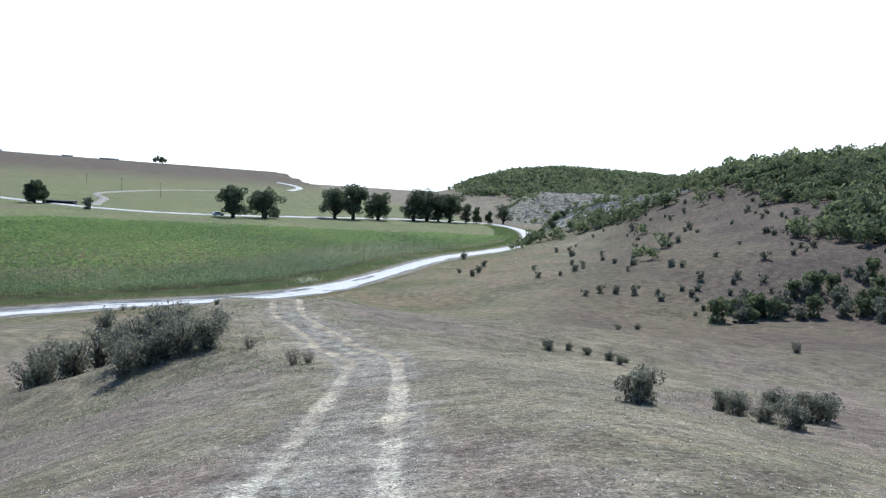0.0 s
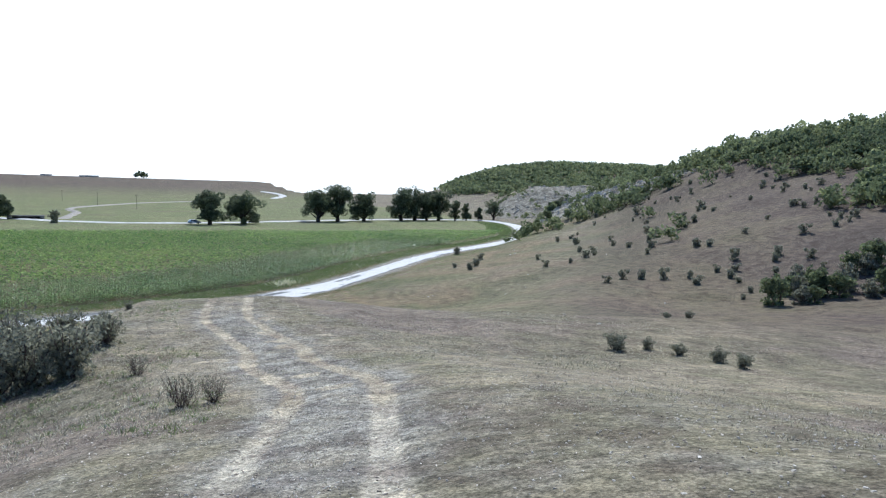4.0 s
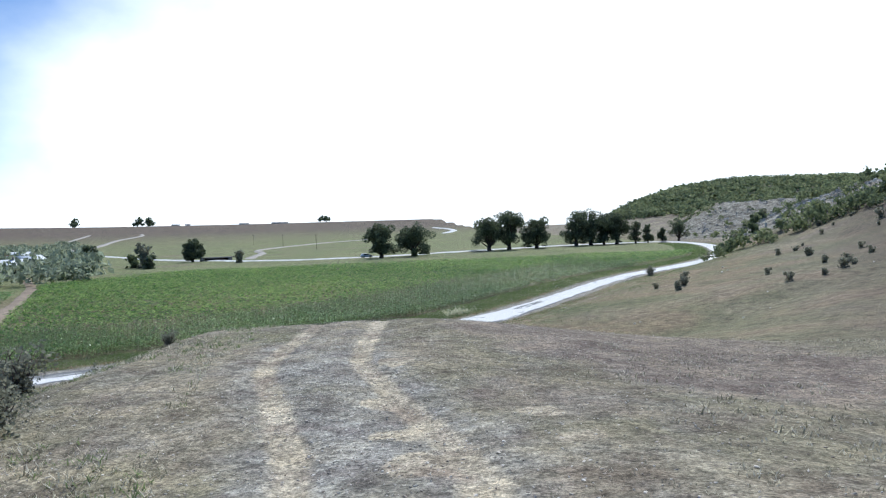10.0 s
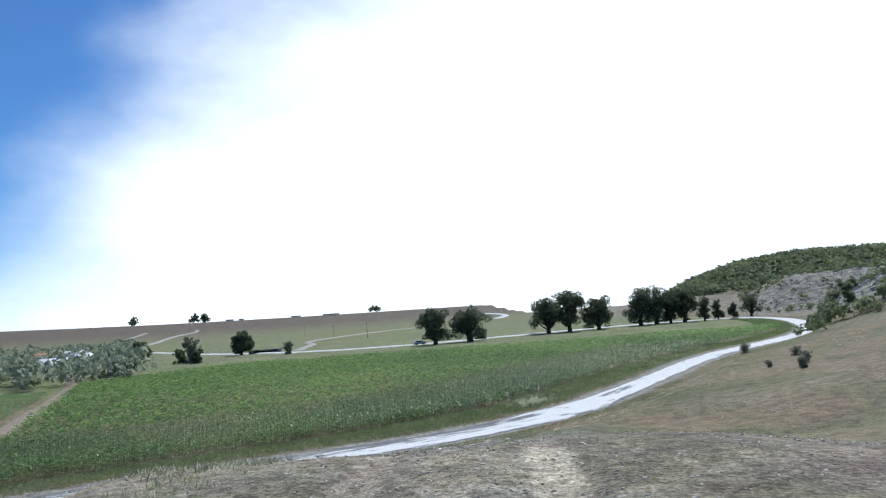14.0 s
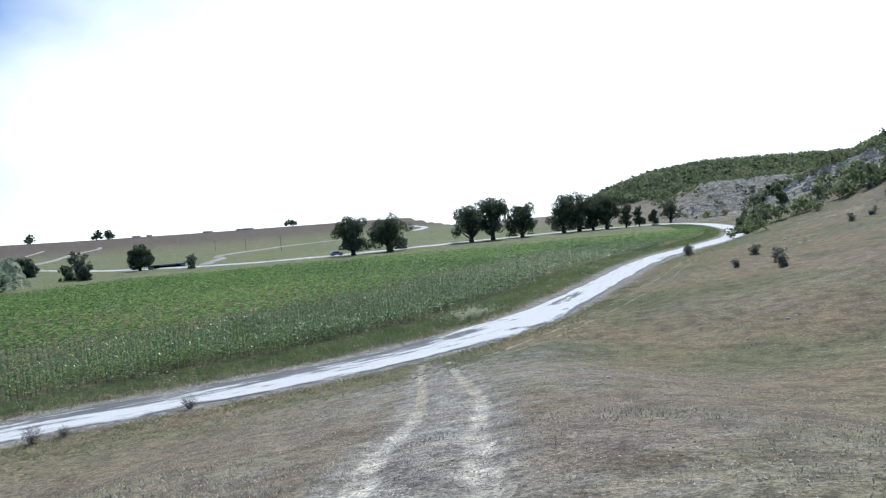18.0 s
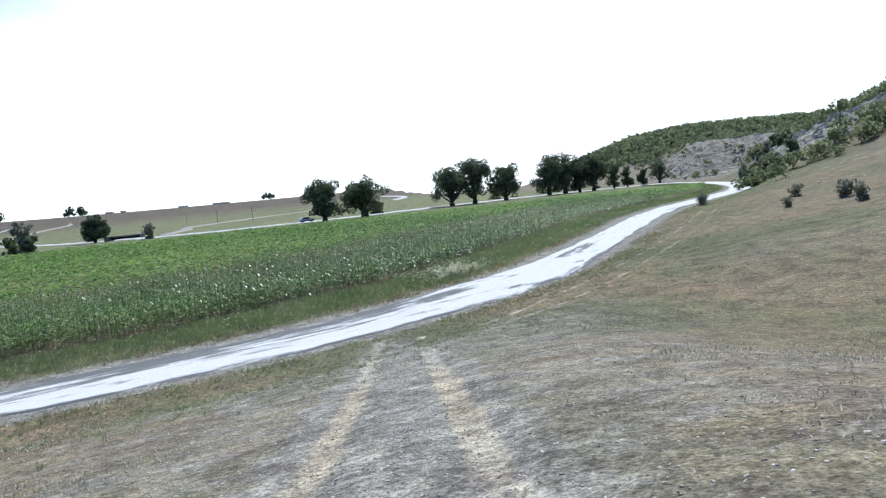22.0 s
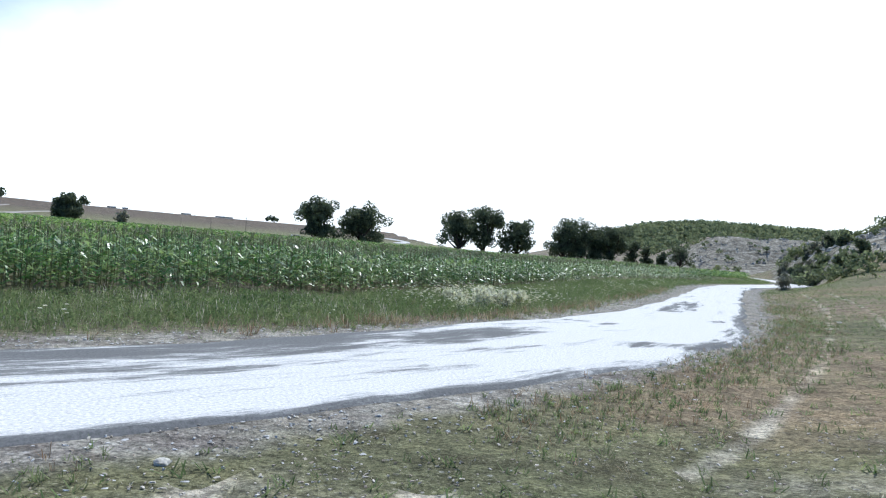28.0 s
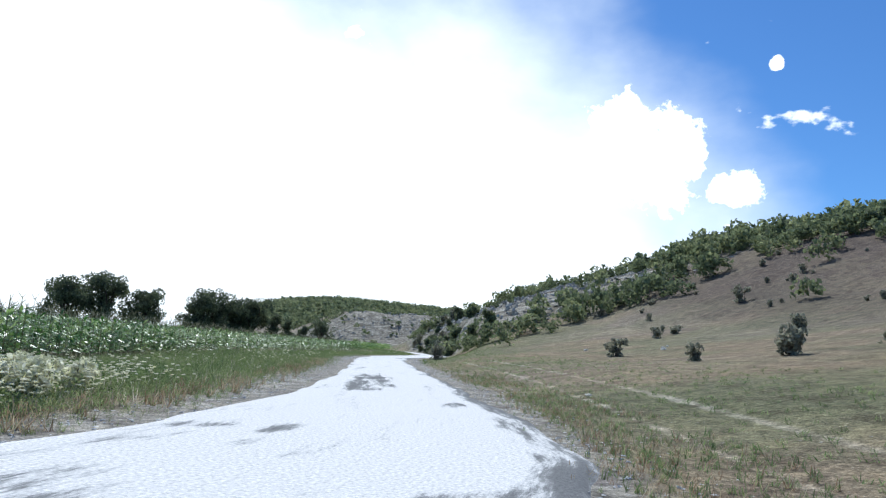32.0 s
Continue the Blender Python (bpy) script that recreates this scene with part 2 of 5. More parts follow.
def lattice(x, y, seed):
    """Smooth value noise of cell 1, from 0 to 1."""
    xi, yi = np.floor(x), np.floor(y)
    fx, fy = x - xi, y - yi
    fx, fy = fx * fx * (3 - 2 * fx), fy * fy * (3 - 2 * fy)

    def h(a, b):
        v = np.sin(a * 127.1 + b * 311.7 + seed * 74.7) * 43758.5453
        return v - np.floor(v)

    return (h(xi, yi) * (1 - fx) + h(xi + 1, yi) * fx) * (1 - fy) + (h(xi, yi + 1) * (1 - fx) + h(xi + 1, yi + 1) * fx) * fy


def fractal(x, y, seed, octaves=4):
    return sum(lattice(x * 2**k, y * 2**k, seed + k) * 0.5**k for k in range(octaves)) / (2 - 0.5 ** (octaves - 1))


def step(a, b, v):
    u = np.clip((v - a) / (b - a), 0, 1)
    return u * u * (3 - 2 * u)


TRACK = np.array([(2.2, -60), (2, -40), (1.8, -24), (1.33, -12.73), (0.99, -9.54), (0.71, -6.43), (0.61, -3.5), (0.25, 3.62), (0.06, 6.1), (-0.11, 8.56), (-0.36, 11.42), (-0.87, 13.81), (-1.72, 15.56), (-2.87, 17.89), (-3.68, 20.65), (-5.32, 23.56), (-6.88, 26.64), (-8.78, 33.79), (-10.14, 36.93), (-11.28, 40.24), (-12.15, 43.81), (-12.83, 47.53), (-13.41, 50.98), (-13.85, 54.58), (-14.52, 57.87), (-15.35, 61.6), (-16.75, 67.68), (-17.5, 70.61), (-18.1, 73.2), (-18.8, 76.4), (-19.6, 79.2)], float)
SIDE_TRACK = np.array([(-17.0, 73.5), (-16.3, 76.3), (-14.5, 79.6), (-12.1, 84.8), (-10.0, 90), (-7.0, 98), (-4.4, 105.5), (-1, 117), (4, 135)], float)

ROAD_ROUGH = smooth_line(ROAD, 12.0)
AX, AY = 0.269, 0.963        # the way the straight part of the road runs


def hill_masks(x, y):
    s, d = (x + 20) * AX + (y - 77) * AY, (x + 20) * AY - (y - 77) * AX
    return s, d


def hill_lines(s):
    """Where the foot and the shoulder of the wooded hill lie, off the straight line of the road."""
    return np.interp(s, [-60, 60, 110, 150, 330], [46, 32, 20, 4, 5]), np.interp(s, [-60, 30, 100, 150, 200, 300, 400], [100, 95, 88, 70, 58, 44, 38])


HILL_S = [-40, -5, 30, 70, 110, 150, 210, 280, 360, 460]
HILL_D = [0, 4, 12, 22, 35, 50, 70, 90, 120, 180]
HILL_Z = np.array((
    (0.0, 0.4, 1.5, 3.2, 5.4, 7.6, 9.2, 10.5, 12, 14),
    (0.0, 0.4, 1.3, 2.9, 4.6, 3.9, 6.0, 12.0, 18, 20),
    (0.0, 0.2, 0.9, 2.3, 4.7, 7.6, 12.0, 15.5, 19, 21),
    (0.0, 0.2, 1.0, 2.4, 5.0, 10.2, 17.0, 21.5, 24, 25),
    (0.0, 0.3, 1.6, 4.0, 8.3, 14.8, 24.0, 28.5, 30, 31),
    (0.0, 1.5, 6.0, 10.5, 14.8, 19.8, 27.0, 30.0, 32, 32),
    (0.0, 2.0, 6.5, 10.5, 15.0, 21.5, 26.0, 28.0, 30, 30),
    (0.0, 2.0, 6.0, 12.0, 17.0, 20.5, 22.0, 24.0, 25, 25),
    (0.0, 1.0, 3.0, 6.0, 9.0, 12.0, 14.0, 16.0, 18, 18),
    (0.0, 0.0, 0.0, 0.0, 0.0, 0.0, 0.0, 0.0, 0, 0)), float)


def hill_height(s, D):
    """The hill's height between its ribs and ledges, smoothed along and across."""
    i = np.clip(np.searchsorted(HILL_S, s, side="right") - 1, 0, len(HILL_S) - 2)
    S = np.array(HILL_S, float)
    u = np.clip((s - S[i]) / (S[i + 1] - S[i]), 0, 1)
    u = u * u * (3 - 2 * u) * 0.5 + u * 0.5
    out = np.zeros(np.shape(s))
    for k in range(len(HILL_S)):
        near = np.where(i == k, 1 - u, np.where(i == k - 1, u, 0.0))
        if np.any(near > 0):
            out = out + near * (np.interp(D - 4, HILL_D, HILL_Z[k]) + np.interp(D, HILL_D, HILL_Z[k]) + np.interp(D + 4, HILL_D, HILL_Z[k])) / 3
    return out


def land(x, y):
    """Height of the ground, in metres over the road."""
    x, y = np.asarray(x, float), np.asarray(y, float)
    d, _ = to_line(x, y, ROAD_ROUGH)
    s, D = hill_masks(x, y)
    r = np.hypot(x + 10, y)
    # the spur that the track runs down
    spur = np.interp(d, [0.0, 3.5, 6.0, 8.0, 10.5, 13.0, 18.0, 23.0, 27.0, 31.0, 35.0, 38.0, 41.0, 44.0, 47.0, 50.0, 54.0, 58.0, 62.0, 66.0, 71.0, 76.0, 81.0, 83.5, 150.0, 400.0],
                     [0.00, 0.00, 0.04, 0.51, 0.93, 1.30, 2.24, 3.35, 4.10, 4.95, 5.93, 6.75, 7.46, 7.87, 8.03, 8.13, 8.14, 8.51, 9.06, 9.77, 10.86, 11.97, 13.16, 13.88, 24.52, 50.00])
    lateral = x - np.interp(y, [-13, 3.6, 13, 22, 35.4, 49, 70], [2.0, 0.9, -0.7, -5.2, -9.3, -12.5, -16.8])
    # to its right the pasture keeps the height of the track, sinking a little
    level = np.interp(y, [-60, -13, -8, -2, 4, 9, 13, 17, 21, 25, 29, 34, 38, 42, 46, 50, 54, 58, 62, 66, 70, 74, 80],
                      [21.93, 13.93, 12.87, 11.80, 10.78, 9.88, 9.21, 8.62, 8.20, 8.16, 8.07, 7.81, 6.92, 5.91, 5.07, 4.32, 3.68, 2.94, 2.17, 1.52, 0.97, 0.39, 0.00])
    level = level - 0.03 * np.clip(lateral - 1, 0, 40)
    spur = spur + (level - spur) * step(1, 9, lateral)
    # it falls away on the left of the track
    spur = spur - np.minimum(0.17 * np.maximum(0, -lateral - np.interp(y, [14, 26, 40, 50], [3.5, 7, 10, 8])) + 0.1 * np.maximum(0, -lateral - 7) + 0.26 * np.maximum(0, -lateral - 4.2) * step(16, 24, y) * step(40, 31, y), 0.42 * spur) * step(6, 25, d)
    # the brow where the track tips over towards the road
    spur = spur + 0.3 * np.exp(-(((y - 32) / 2.6) ** 2)) * step(-9, -4, lateral) * step(7, 2, lateral)
    spur = spur * step(330, 220, s)
    # the shallow hollow on its right and the wooded hill behind it
    hill = hill_height(s, D)
    hollow = np.where(d > 0, hill * step(2.5, 9, d), 0)
    w = np.maximum(step(-48, -2, s) * step(13, 40, D), step(-10, 22, s))
    side = np.where(d > 0, spur * (1 - w) + hollow * w, 0)
    # valley floor, rising a little away from the road
    floor_ = 0.9 * (1 - np.exp(-np.maximum(0, -d - 6) / 75)) * (d < 0)
    # far plateau on the other side of the valley and the scrubby hill at its end
    bear = np.degrees(np.arctan2(-(x + 10), y))
    plateau = step(430, 2400, r) * np.interp(bear, [-12, 6, 14, 20, 30, 38, 44, 51, 70], [12, 22, 26, 28, 31, 35, 40, 47, 50]) + step(900, 2600, r) * 14
    ridge = np.interp(x, [-70, 5, 50, 85, 150, 235, 320, 450, 800], [0, 20, 36, 47, 55, 54, 52, 48, 10]) * np.exp(-(((y - 1000) / np.where(y < 1000, 230, 300)) ** 2))
    far = np.maximum(plateau * step(-30, 10, -d), ridge)
    # the bare scree bank past the bend, facing down the valley
    bank = 19 * step(368, 446, y + (fractal(x / 18, y / 18, 41) - 0.5) * 14) * step(22, 74, x) * step(640, 520, y)
    bank = bank + (fractal(x / 13, y / 13, 43, 5) - 0.5) * 7 * step(2, 12, bank)
    side = np.maximum(side, bank)
    z = side + floor_ + far
    z = z + (fractal(x / 9, y / 9, 3) - 0.5) * 0.4 * step(5, 18, np.abs(d)) + (fractal(x / 22, y / 22, 9) - 0.5) * np.clip(np.abs(side) * 0.12, 0, 2.2) * step(30, 60, D)
    z = z + (fractal(x / 16, y / 16, 21, 5) - 0.5) * 5 * step(5, 14, hill) * step(120, 170, s) * step(420, 330, s)
    return z


def land_at(x, y):
    return float(land(np.array([x]), np.array([y]))[0])


def grow(a, b, first, ratio, last):
    """Steps that widen outwards from the interval a..b."""
    out, stepw, v = [], first, b
    while v < last:
        stepw *= ratio
        v += stepw
        out.append(v)
    left, stepw, v = [], first, a
    while v > -last:
        stepw *= ratio
        v -= stepw
        left.append(v)
    return np.array(left[::-1] + list(np.arange(a, b + first / 2, first)) + out)


def mesh_from(name, verts, faces, materials, smooth=True):
    me = bpy.data.meshes.new(name)
    me.vertices.add(len(verts))
    me.vertices.foreach_set("co", np.asarray(verts, np.float32).ravel())
    f = np.asarray(faces, np.int32)
    k = f.shape[1]
    me.loops.add(f.size)
    me.loops.foreach_set("vertex_index", f.ravel())
    me.polygons.add(len(f))
    me.polygons.foreach_set("loop_start", np.arange(0, f.size, k, dtype=np.int32))
    me.polygons.foreach_set("use_smooth", np.full(len(f), smooth))
    for m in materials:
        me.materials.append(m)
    me.update(calc_edges=True)
    return me


def grid_faces(nx, ny):
    i = np.arange(nx * ny).reshape(ny, nx)
    return np.stack([i[:-1, :-1], i[:-1, 1:], i[1:, 1:], i[1:, :-1]], -1).reshape(-1, 4)


def float_attribute(me, name, values):
    at = me.attributes.new(name, "FLOAT", "POINT")
    at.data.foreach_set("value", np.asarray(values, np.float32))


gx, gy = grow(-30, 32, 0.55, 1.05, 4600), grow(-18, 112, 0.55, 1.045, 4600)
GX, GY = np.meshgrid(gx, gy)
GZ = land(GX, GY)
under = np.full(GX.shape, 9.0)
for line, half in ((smooth_line(TRACK, 3.0), 2.4), (smooth_line(SIDE_TRACK, 5.0), 1.5)):
    off, along = to_line(GX, GY, line)
    total = np.linalg.norm(np.diff(line, axis=0), axis=1).sum()
    under = np.minimum(under, np.maximum(np.abs(off) - half, np.maximum(2.6 - along, along - total + 2.6)))
ground_mesh = mesh_from("ground", np.stack([GX, GY, GZ - 0.1 * step(0.3, -0.3, under)], -1).reshape(-1, 3), grid_faces(len(gx), len(gy)), [])


def paint_masks(me, X, Y, Z, slope):
    """Where the soil is green, rocky, bare brown or gravelly: attributes that the ground's material reads."""
    s_, D_ = hill_masks(X, Y)
    d_, _ = to_line(X, Y, ROAD_ROUGH)
    r_ = np.hypot(X, Y)
    rocky = np.clip(step(0.14, 0.34, slope) * step(105, 160, s_) * step(420, 330, s_) * step(3, 9, D_) * step(95, 70, D_) * (d_ > 0) * 1.3
                    + step(362, 380, Y) * step(500, 440, Y) * step(26, 45, X) * step(260, 180, X) , 0, 1)
    green = np.clip(0.8 * step(350, 600, r_) * step(1300, 800, r_) * (d_ < 0) + 0.9 * step(300, 340, Y) * step(620, 500, Y) * step(-210, -150, X) * step(40, 0, X) + step(0, -8, d_) * step(900, 300, r_) + 0.55 * step(14, 3, np.abs(d_)) + 0.95 * step(62, 12, D_) * step(-50, 0, s_) * step(190, 120, s_) * (d_ > 0), 0, 1)
    bare = np.clip(step(22, 50, D_) * step(-60, -10, s_) * (d_ > 0) + 0.75 * step(620, 1100, r_) * (d_ < 0), 0, 1)
    float_attribute(me, "rocky", rocky.ravel())
    float_attribute(me, "green", green.ravel())
    float_attribute(me, "bare", bare.ravel())
    float_attribute(me, "meadow", (step(0, -14, d_) * step(120, 190, r_) * step(1500, 520, r_)).ravel())
    t_, _ = to_line(X, Y, TRACK)
    return np.maximum(0.75 * np.where(d_ > 0, step(3.9, 2.5, d_), step(4.9, 2.7, -d_)), (0.38 + 0.14 * step(52, 62, Y)) * step(16, 3, np.abs(t_)) * step(3, 8, d_))


slope = np.hypot(*np.gradient(GZ, gy, gx))
float_attribute(ground_mesh, "gravel", paint_masks(ground_mesh, GX, GY, GZ, slope).ravel())


def ground_material():
    m = bpy.data.materials.new("dry_pasture_ground")
    m.use_nodes = True
    nt = m.node_tree
    N, L = nt.nodes, nt.links
    b = N["Principled BSDF"]
    b.inputs["Roughness"].default_value = 0.95
    b.inputs["Specular IOR Level"].default_value = 0.1
    tc = N.new("ShaderNodeTexCoord")

    def noise_tex(scale, detail=5, rough=0.55):
        n = N.new("ShaderNodeTexNoise")
        n.inputs["Scale"].default_value, n.inputs["Detail"].default_value, n.inputs["Roughness"].default_value = scale, detail, rough
        L.new(tc.outputs["Object"], n.inputs["Vector"])
        return n.outputs[0]

    def ramp_of(src, stops):
        r = N.new("ShaderNodeValToRGB")
        e = r.color_ramp.elements
        e[0].position, e[0].color = stops[0][0], (*stops[0][1], 1)
        e[1].position, e[1].color = stops[-1][0], (*stops[-1][1], 1)
        for p, c in stops[1:-1]:
            e.new(p).color = (*c, 1)
        L.new(src, r.inputs[0])
        return r.outputs[0]

    def mix(fac, a, c):
        n = N.new("ShaderNodeMix")
        n.data_type = "RGBA"
        L.new(fac, n.inputs["Factor"])
        L.new(a, n.inputs["A"])
        L.new(c, n.inputs["B"])
        return n.outputs["Result"]

    def ranged(src, a, b2, lo=0.0, hi=1.0):
        n = N.new("ShaderNodeMapRange")
        n.interpolation_type = "SMOOTHSTEP"
        L.new(src, n.inputs[0])
        for k, v in enumerate((a, b2, lo, hi)):
            n.inputs[k + 1].default_value = v
        return n.outputs[0]

    def math2(op, a, c):
        n = N.new("ShaderNodeMath")
        n.operation = op
        for k, v in enumerate((a, c)):
            if isinstance(v, float):
                n.inputs[k].default_value = v
            else:
                L.new(v, n.inputs[k])
        return n.outputs[0]

    def attr(name):
        n = N.new("ShaderNodeAttribute")
        n.attribute_name = name
        return n.outputs["Fac"]

    dry = ramp_of(noise_tex(0.09, 8, 0.62), [(0.3, (0.156, 0.124, 0.104)), (0.43, (0.232, 0.188, 0.156)), (0.52, (0.194, 0.172, 0.12)), (0.6, (0.296, 0.248, 0.184)), (0.7, (0.18, 0.168, 0.106))])
    lush = ramp_of(noise_tex(0.06, 6), [(0.33, (0.115, 0.117, 0.065)), (0.46, (0.165, 0.155, 0.088)), (0.55, (0.23, 0.175, 0.115)), (0.66, (0.19, 0.168, 0.10))])
    stone = ramp_of(noise_tex(0.35, 9, 0.7), [(0.36, (0.10, 0.09, 0.07)), (0.47, (0.19, 0.17, 0.14)), (0.55, (0.29, 0.268, 0.23)), (0.64, (0.41, 0.385, 0.34))])
    g = math2("MULTIPLY", attr("green"), ranged(noise_tex(0.05, 5), 0.3, 0.55, 0.35, 1.0))
    brown = ramp_of(noise_tex(0.055, 7, 0.6), [(0.32, (0.095, 0.074, 0.064)), (0.48, (0.132, 0.102, 0.085)), (0.60, (0.16, 0.128, 0.094)), (0.72, (0.118, 0.105, 0.068))])
    col = mix(g, mix(ranged(math2("ADD", attr("bare"), math2("MULTIPLY", noise_tex(0.045, 4), 0.6)), 0.45, 1.1), dry, brown), lush)
    meadow = ramp_of(noise_tex(0.025, 6), [(0.36, (0.20, 0.185, 0.115)), (0.48, (0.165, 0.195, 0.085)), (0.58, (0.22, 0.225, 0.115)), (0.68, (0.15, 0.185, 0.075))])
    col = mix(math2("MULTIPLY", attr("meadow"), 0.8), col, meadow)
    rk = ranged(math2("ADD", attr("rocky"), math2("MULTIPLY", noise_tex(0.07, 6), 0.9)), 0.75, 1.15)
    col = mix(rk, col, stone)
    gravel = ramp_of(noise_tex(1.6, 8, 0.7), [(0.36, (0.185, 0.166, 0.142)), (0.5, (0.28, 0.256, 0.226)), (0.64, (0.40, 0.37, 0.33))])
    ochre = ramp_of(noise_tex(0.7, 6, 0.6), [(0.33, (0.32, 0.265, 0.195)), (0.67, (0.52, 0.445, 0.345))])
    dust = mix(ranged(noise_tex(0.045, 3), 0.58, 0.42), ochre, ramp_of(noise_tex(0.7, 6, 0.6), [(0.33, (0.34, 0.307, 0.262)), (0.67, (0.54, 0.495, 0.43))]))
    col = mix(ranged(math2("ADD", attr("gravel"), math2("MULTIPLY", noise_tex(0.9, 6, 0.65), 0.8)), 0.7, 1.15), col, gravel)
    col = mix(ranged(math2("ADD", attr("rut"), math2("MULTIPLY", noise_tex(1.1, 6, 0.65), 0.7)), 0.65, 1.1), col, dust)
    turf = ramp_of(noise_tex(1.1, 7, 0.62), [(0.38, (0.72, 0.68, 0.66)), (0.5, (1.0, 1.0, 0.95)), (0.62, (1.24, 1.21, 1.1))])
    vm = N.new("ShaderNodeVectorMath")
    vm.operation = "MULTIPLY"
    L.new(col, vm.inputs[0])
    L.new(turf, vm.inputs[1])
    col = vm.outputs[0]
    # small pale stones and bare patches strewn in the turf
    v = N.new("ShaderNodeTexVoronoi")
    v.inputs["Scale"].default_value = 5.0
    L.new(tc.outputs["Object"], v.inputs["Vector"])
    peb = math2("MULTIPLY", ranged(v.outputs["Distance"], 0.16, 0.1), ranged(noise_tex(0.5, 4), 0.5, 0.62))
    pale = N.new("ShaderNodeRGB")
    pale.outputs[0].default_value = (0.40, 0.385, 0.36, 1)
    col = mix(math2("MULTIPLY", peb, 0.55), col, pale.outputs[0])
    straw = N.new("ShaderNodeRGB")
    straw.outputs[0].default_value = (0.50, 0.45, 0.34, 1)
    flecks = math2("MULTIPLY", ranged(noise_tex(38, 3, 0.6), 0.57, 0.66), ranged(noise_tex(0.8, 5, 0.6), 0.36, 0.6))
    col = mix(math2("MULTIPLY", flecks, 0.42), col, straw.outputs[0])
    fine = noise_tex(7, 6, 0.7)
    grain = math2("MULTIPLY", ranged(fine, 0.3, 0.7, 0.55, 1.45), ranged(noise_tex(26, 4, 0.7), 0.3, 0.7, 0.5, 1.5))
    sc = N.new("ShaderNodeVectorMath")
    sc.operation = "SCALE"
    L.new(col, sc.inputs[0])
    L.new(grain, sc.inputs["Scale"])
    L.new(sc.outputs[0], b.inputs["Base Color"])
    bp = N.new("ShaderNodeBump")
    bp.inputs["Strength"].default_value, bp.inputs["Distance"].default_value = 0.6, 0.12
    L.new(math2("ADD", fine, math2("MULTIPLY", noise_tex(1.3, 5), 1.2)), bp.inputs["Height"])
    L.new(bp.outputs[0], b.inputs["Normal"])
    return m


M_GROUND = ground_material()
ground_mesh.materials.append(M_GROUND)
ground = tagged(new("ground", ground_mesh), "dry grey-brown grazed hillside and valley floor", "ground", kind="structure")


# ---------------------------------------------------------------- roads
def ribbon(name, line, width, lift, material, across=9, wander=0.35, seed=1, label="", kind="structure", category="road", narrow=None):
    """A strip that follows a line over the ground, with wavering edges."""
    t = np.gradient(line, axis=0)
    t /= np.linalg.norm(t, axis=1)[:, None]
    n = np.stack([t[:, 1], -t[:, 0]], -1)
    run = np.r_[0, np.cumsum(np.linalg.norm(np.diff(line, axis=0), axis=1))]
    width = width * (1 if narrow is None else np.interp(line[:, 1], *narrow))
    wl_ = width / 2 + (fractal(run / 2.3, run * 0 + 1, seed, 3) - 0.5) * 2 * wander
    wr_ = width / 2 + (fractal(run / 2.3, run * 0 + 7, seed, 3) - 0.5) * 2 * wander
    u = np.linspace(-1, 1, across)
    off = np.where(u[None] < 0, u[None] * wl_[:, None], u[None] * wr_[:, None])
    X, Y = line[:, None, 0] + n[:, None, 0] * off, line[:, None, 1] + n[:, None, 1] * off
    fade = np.clip(np.minimum(run, run[-1] - run) / 1.5, 0, 1)[:, None]
    Z = land(X, Y) + lift * fade - 0.06 * (1 - fade)
    Z[:, 0] -= lift + 0.05
    Z[:, -1] -= lift + 0.05
    me = mesh_from(name, np.stack([X, Y, Z], -1).reshape(-1, 3), grid_faces(across, len(line)), [material])
    ob = new(name, me)
    tagged(ob, label, category, kind=kind)
    return ob, run, u


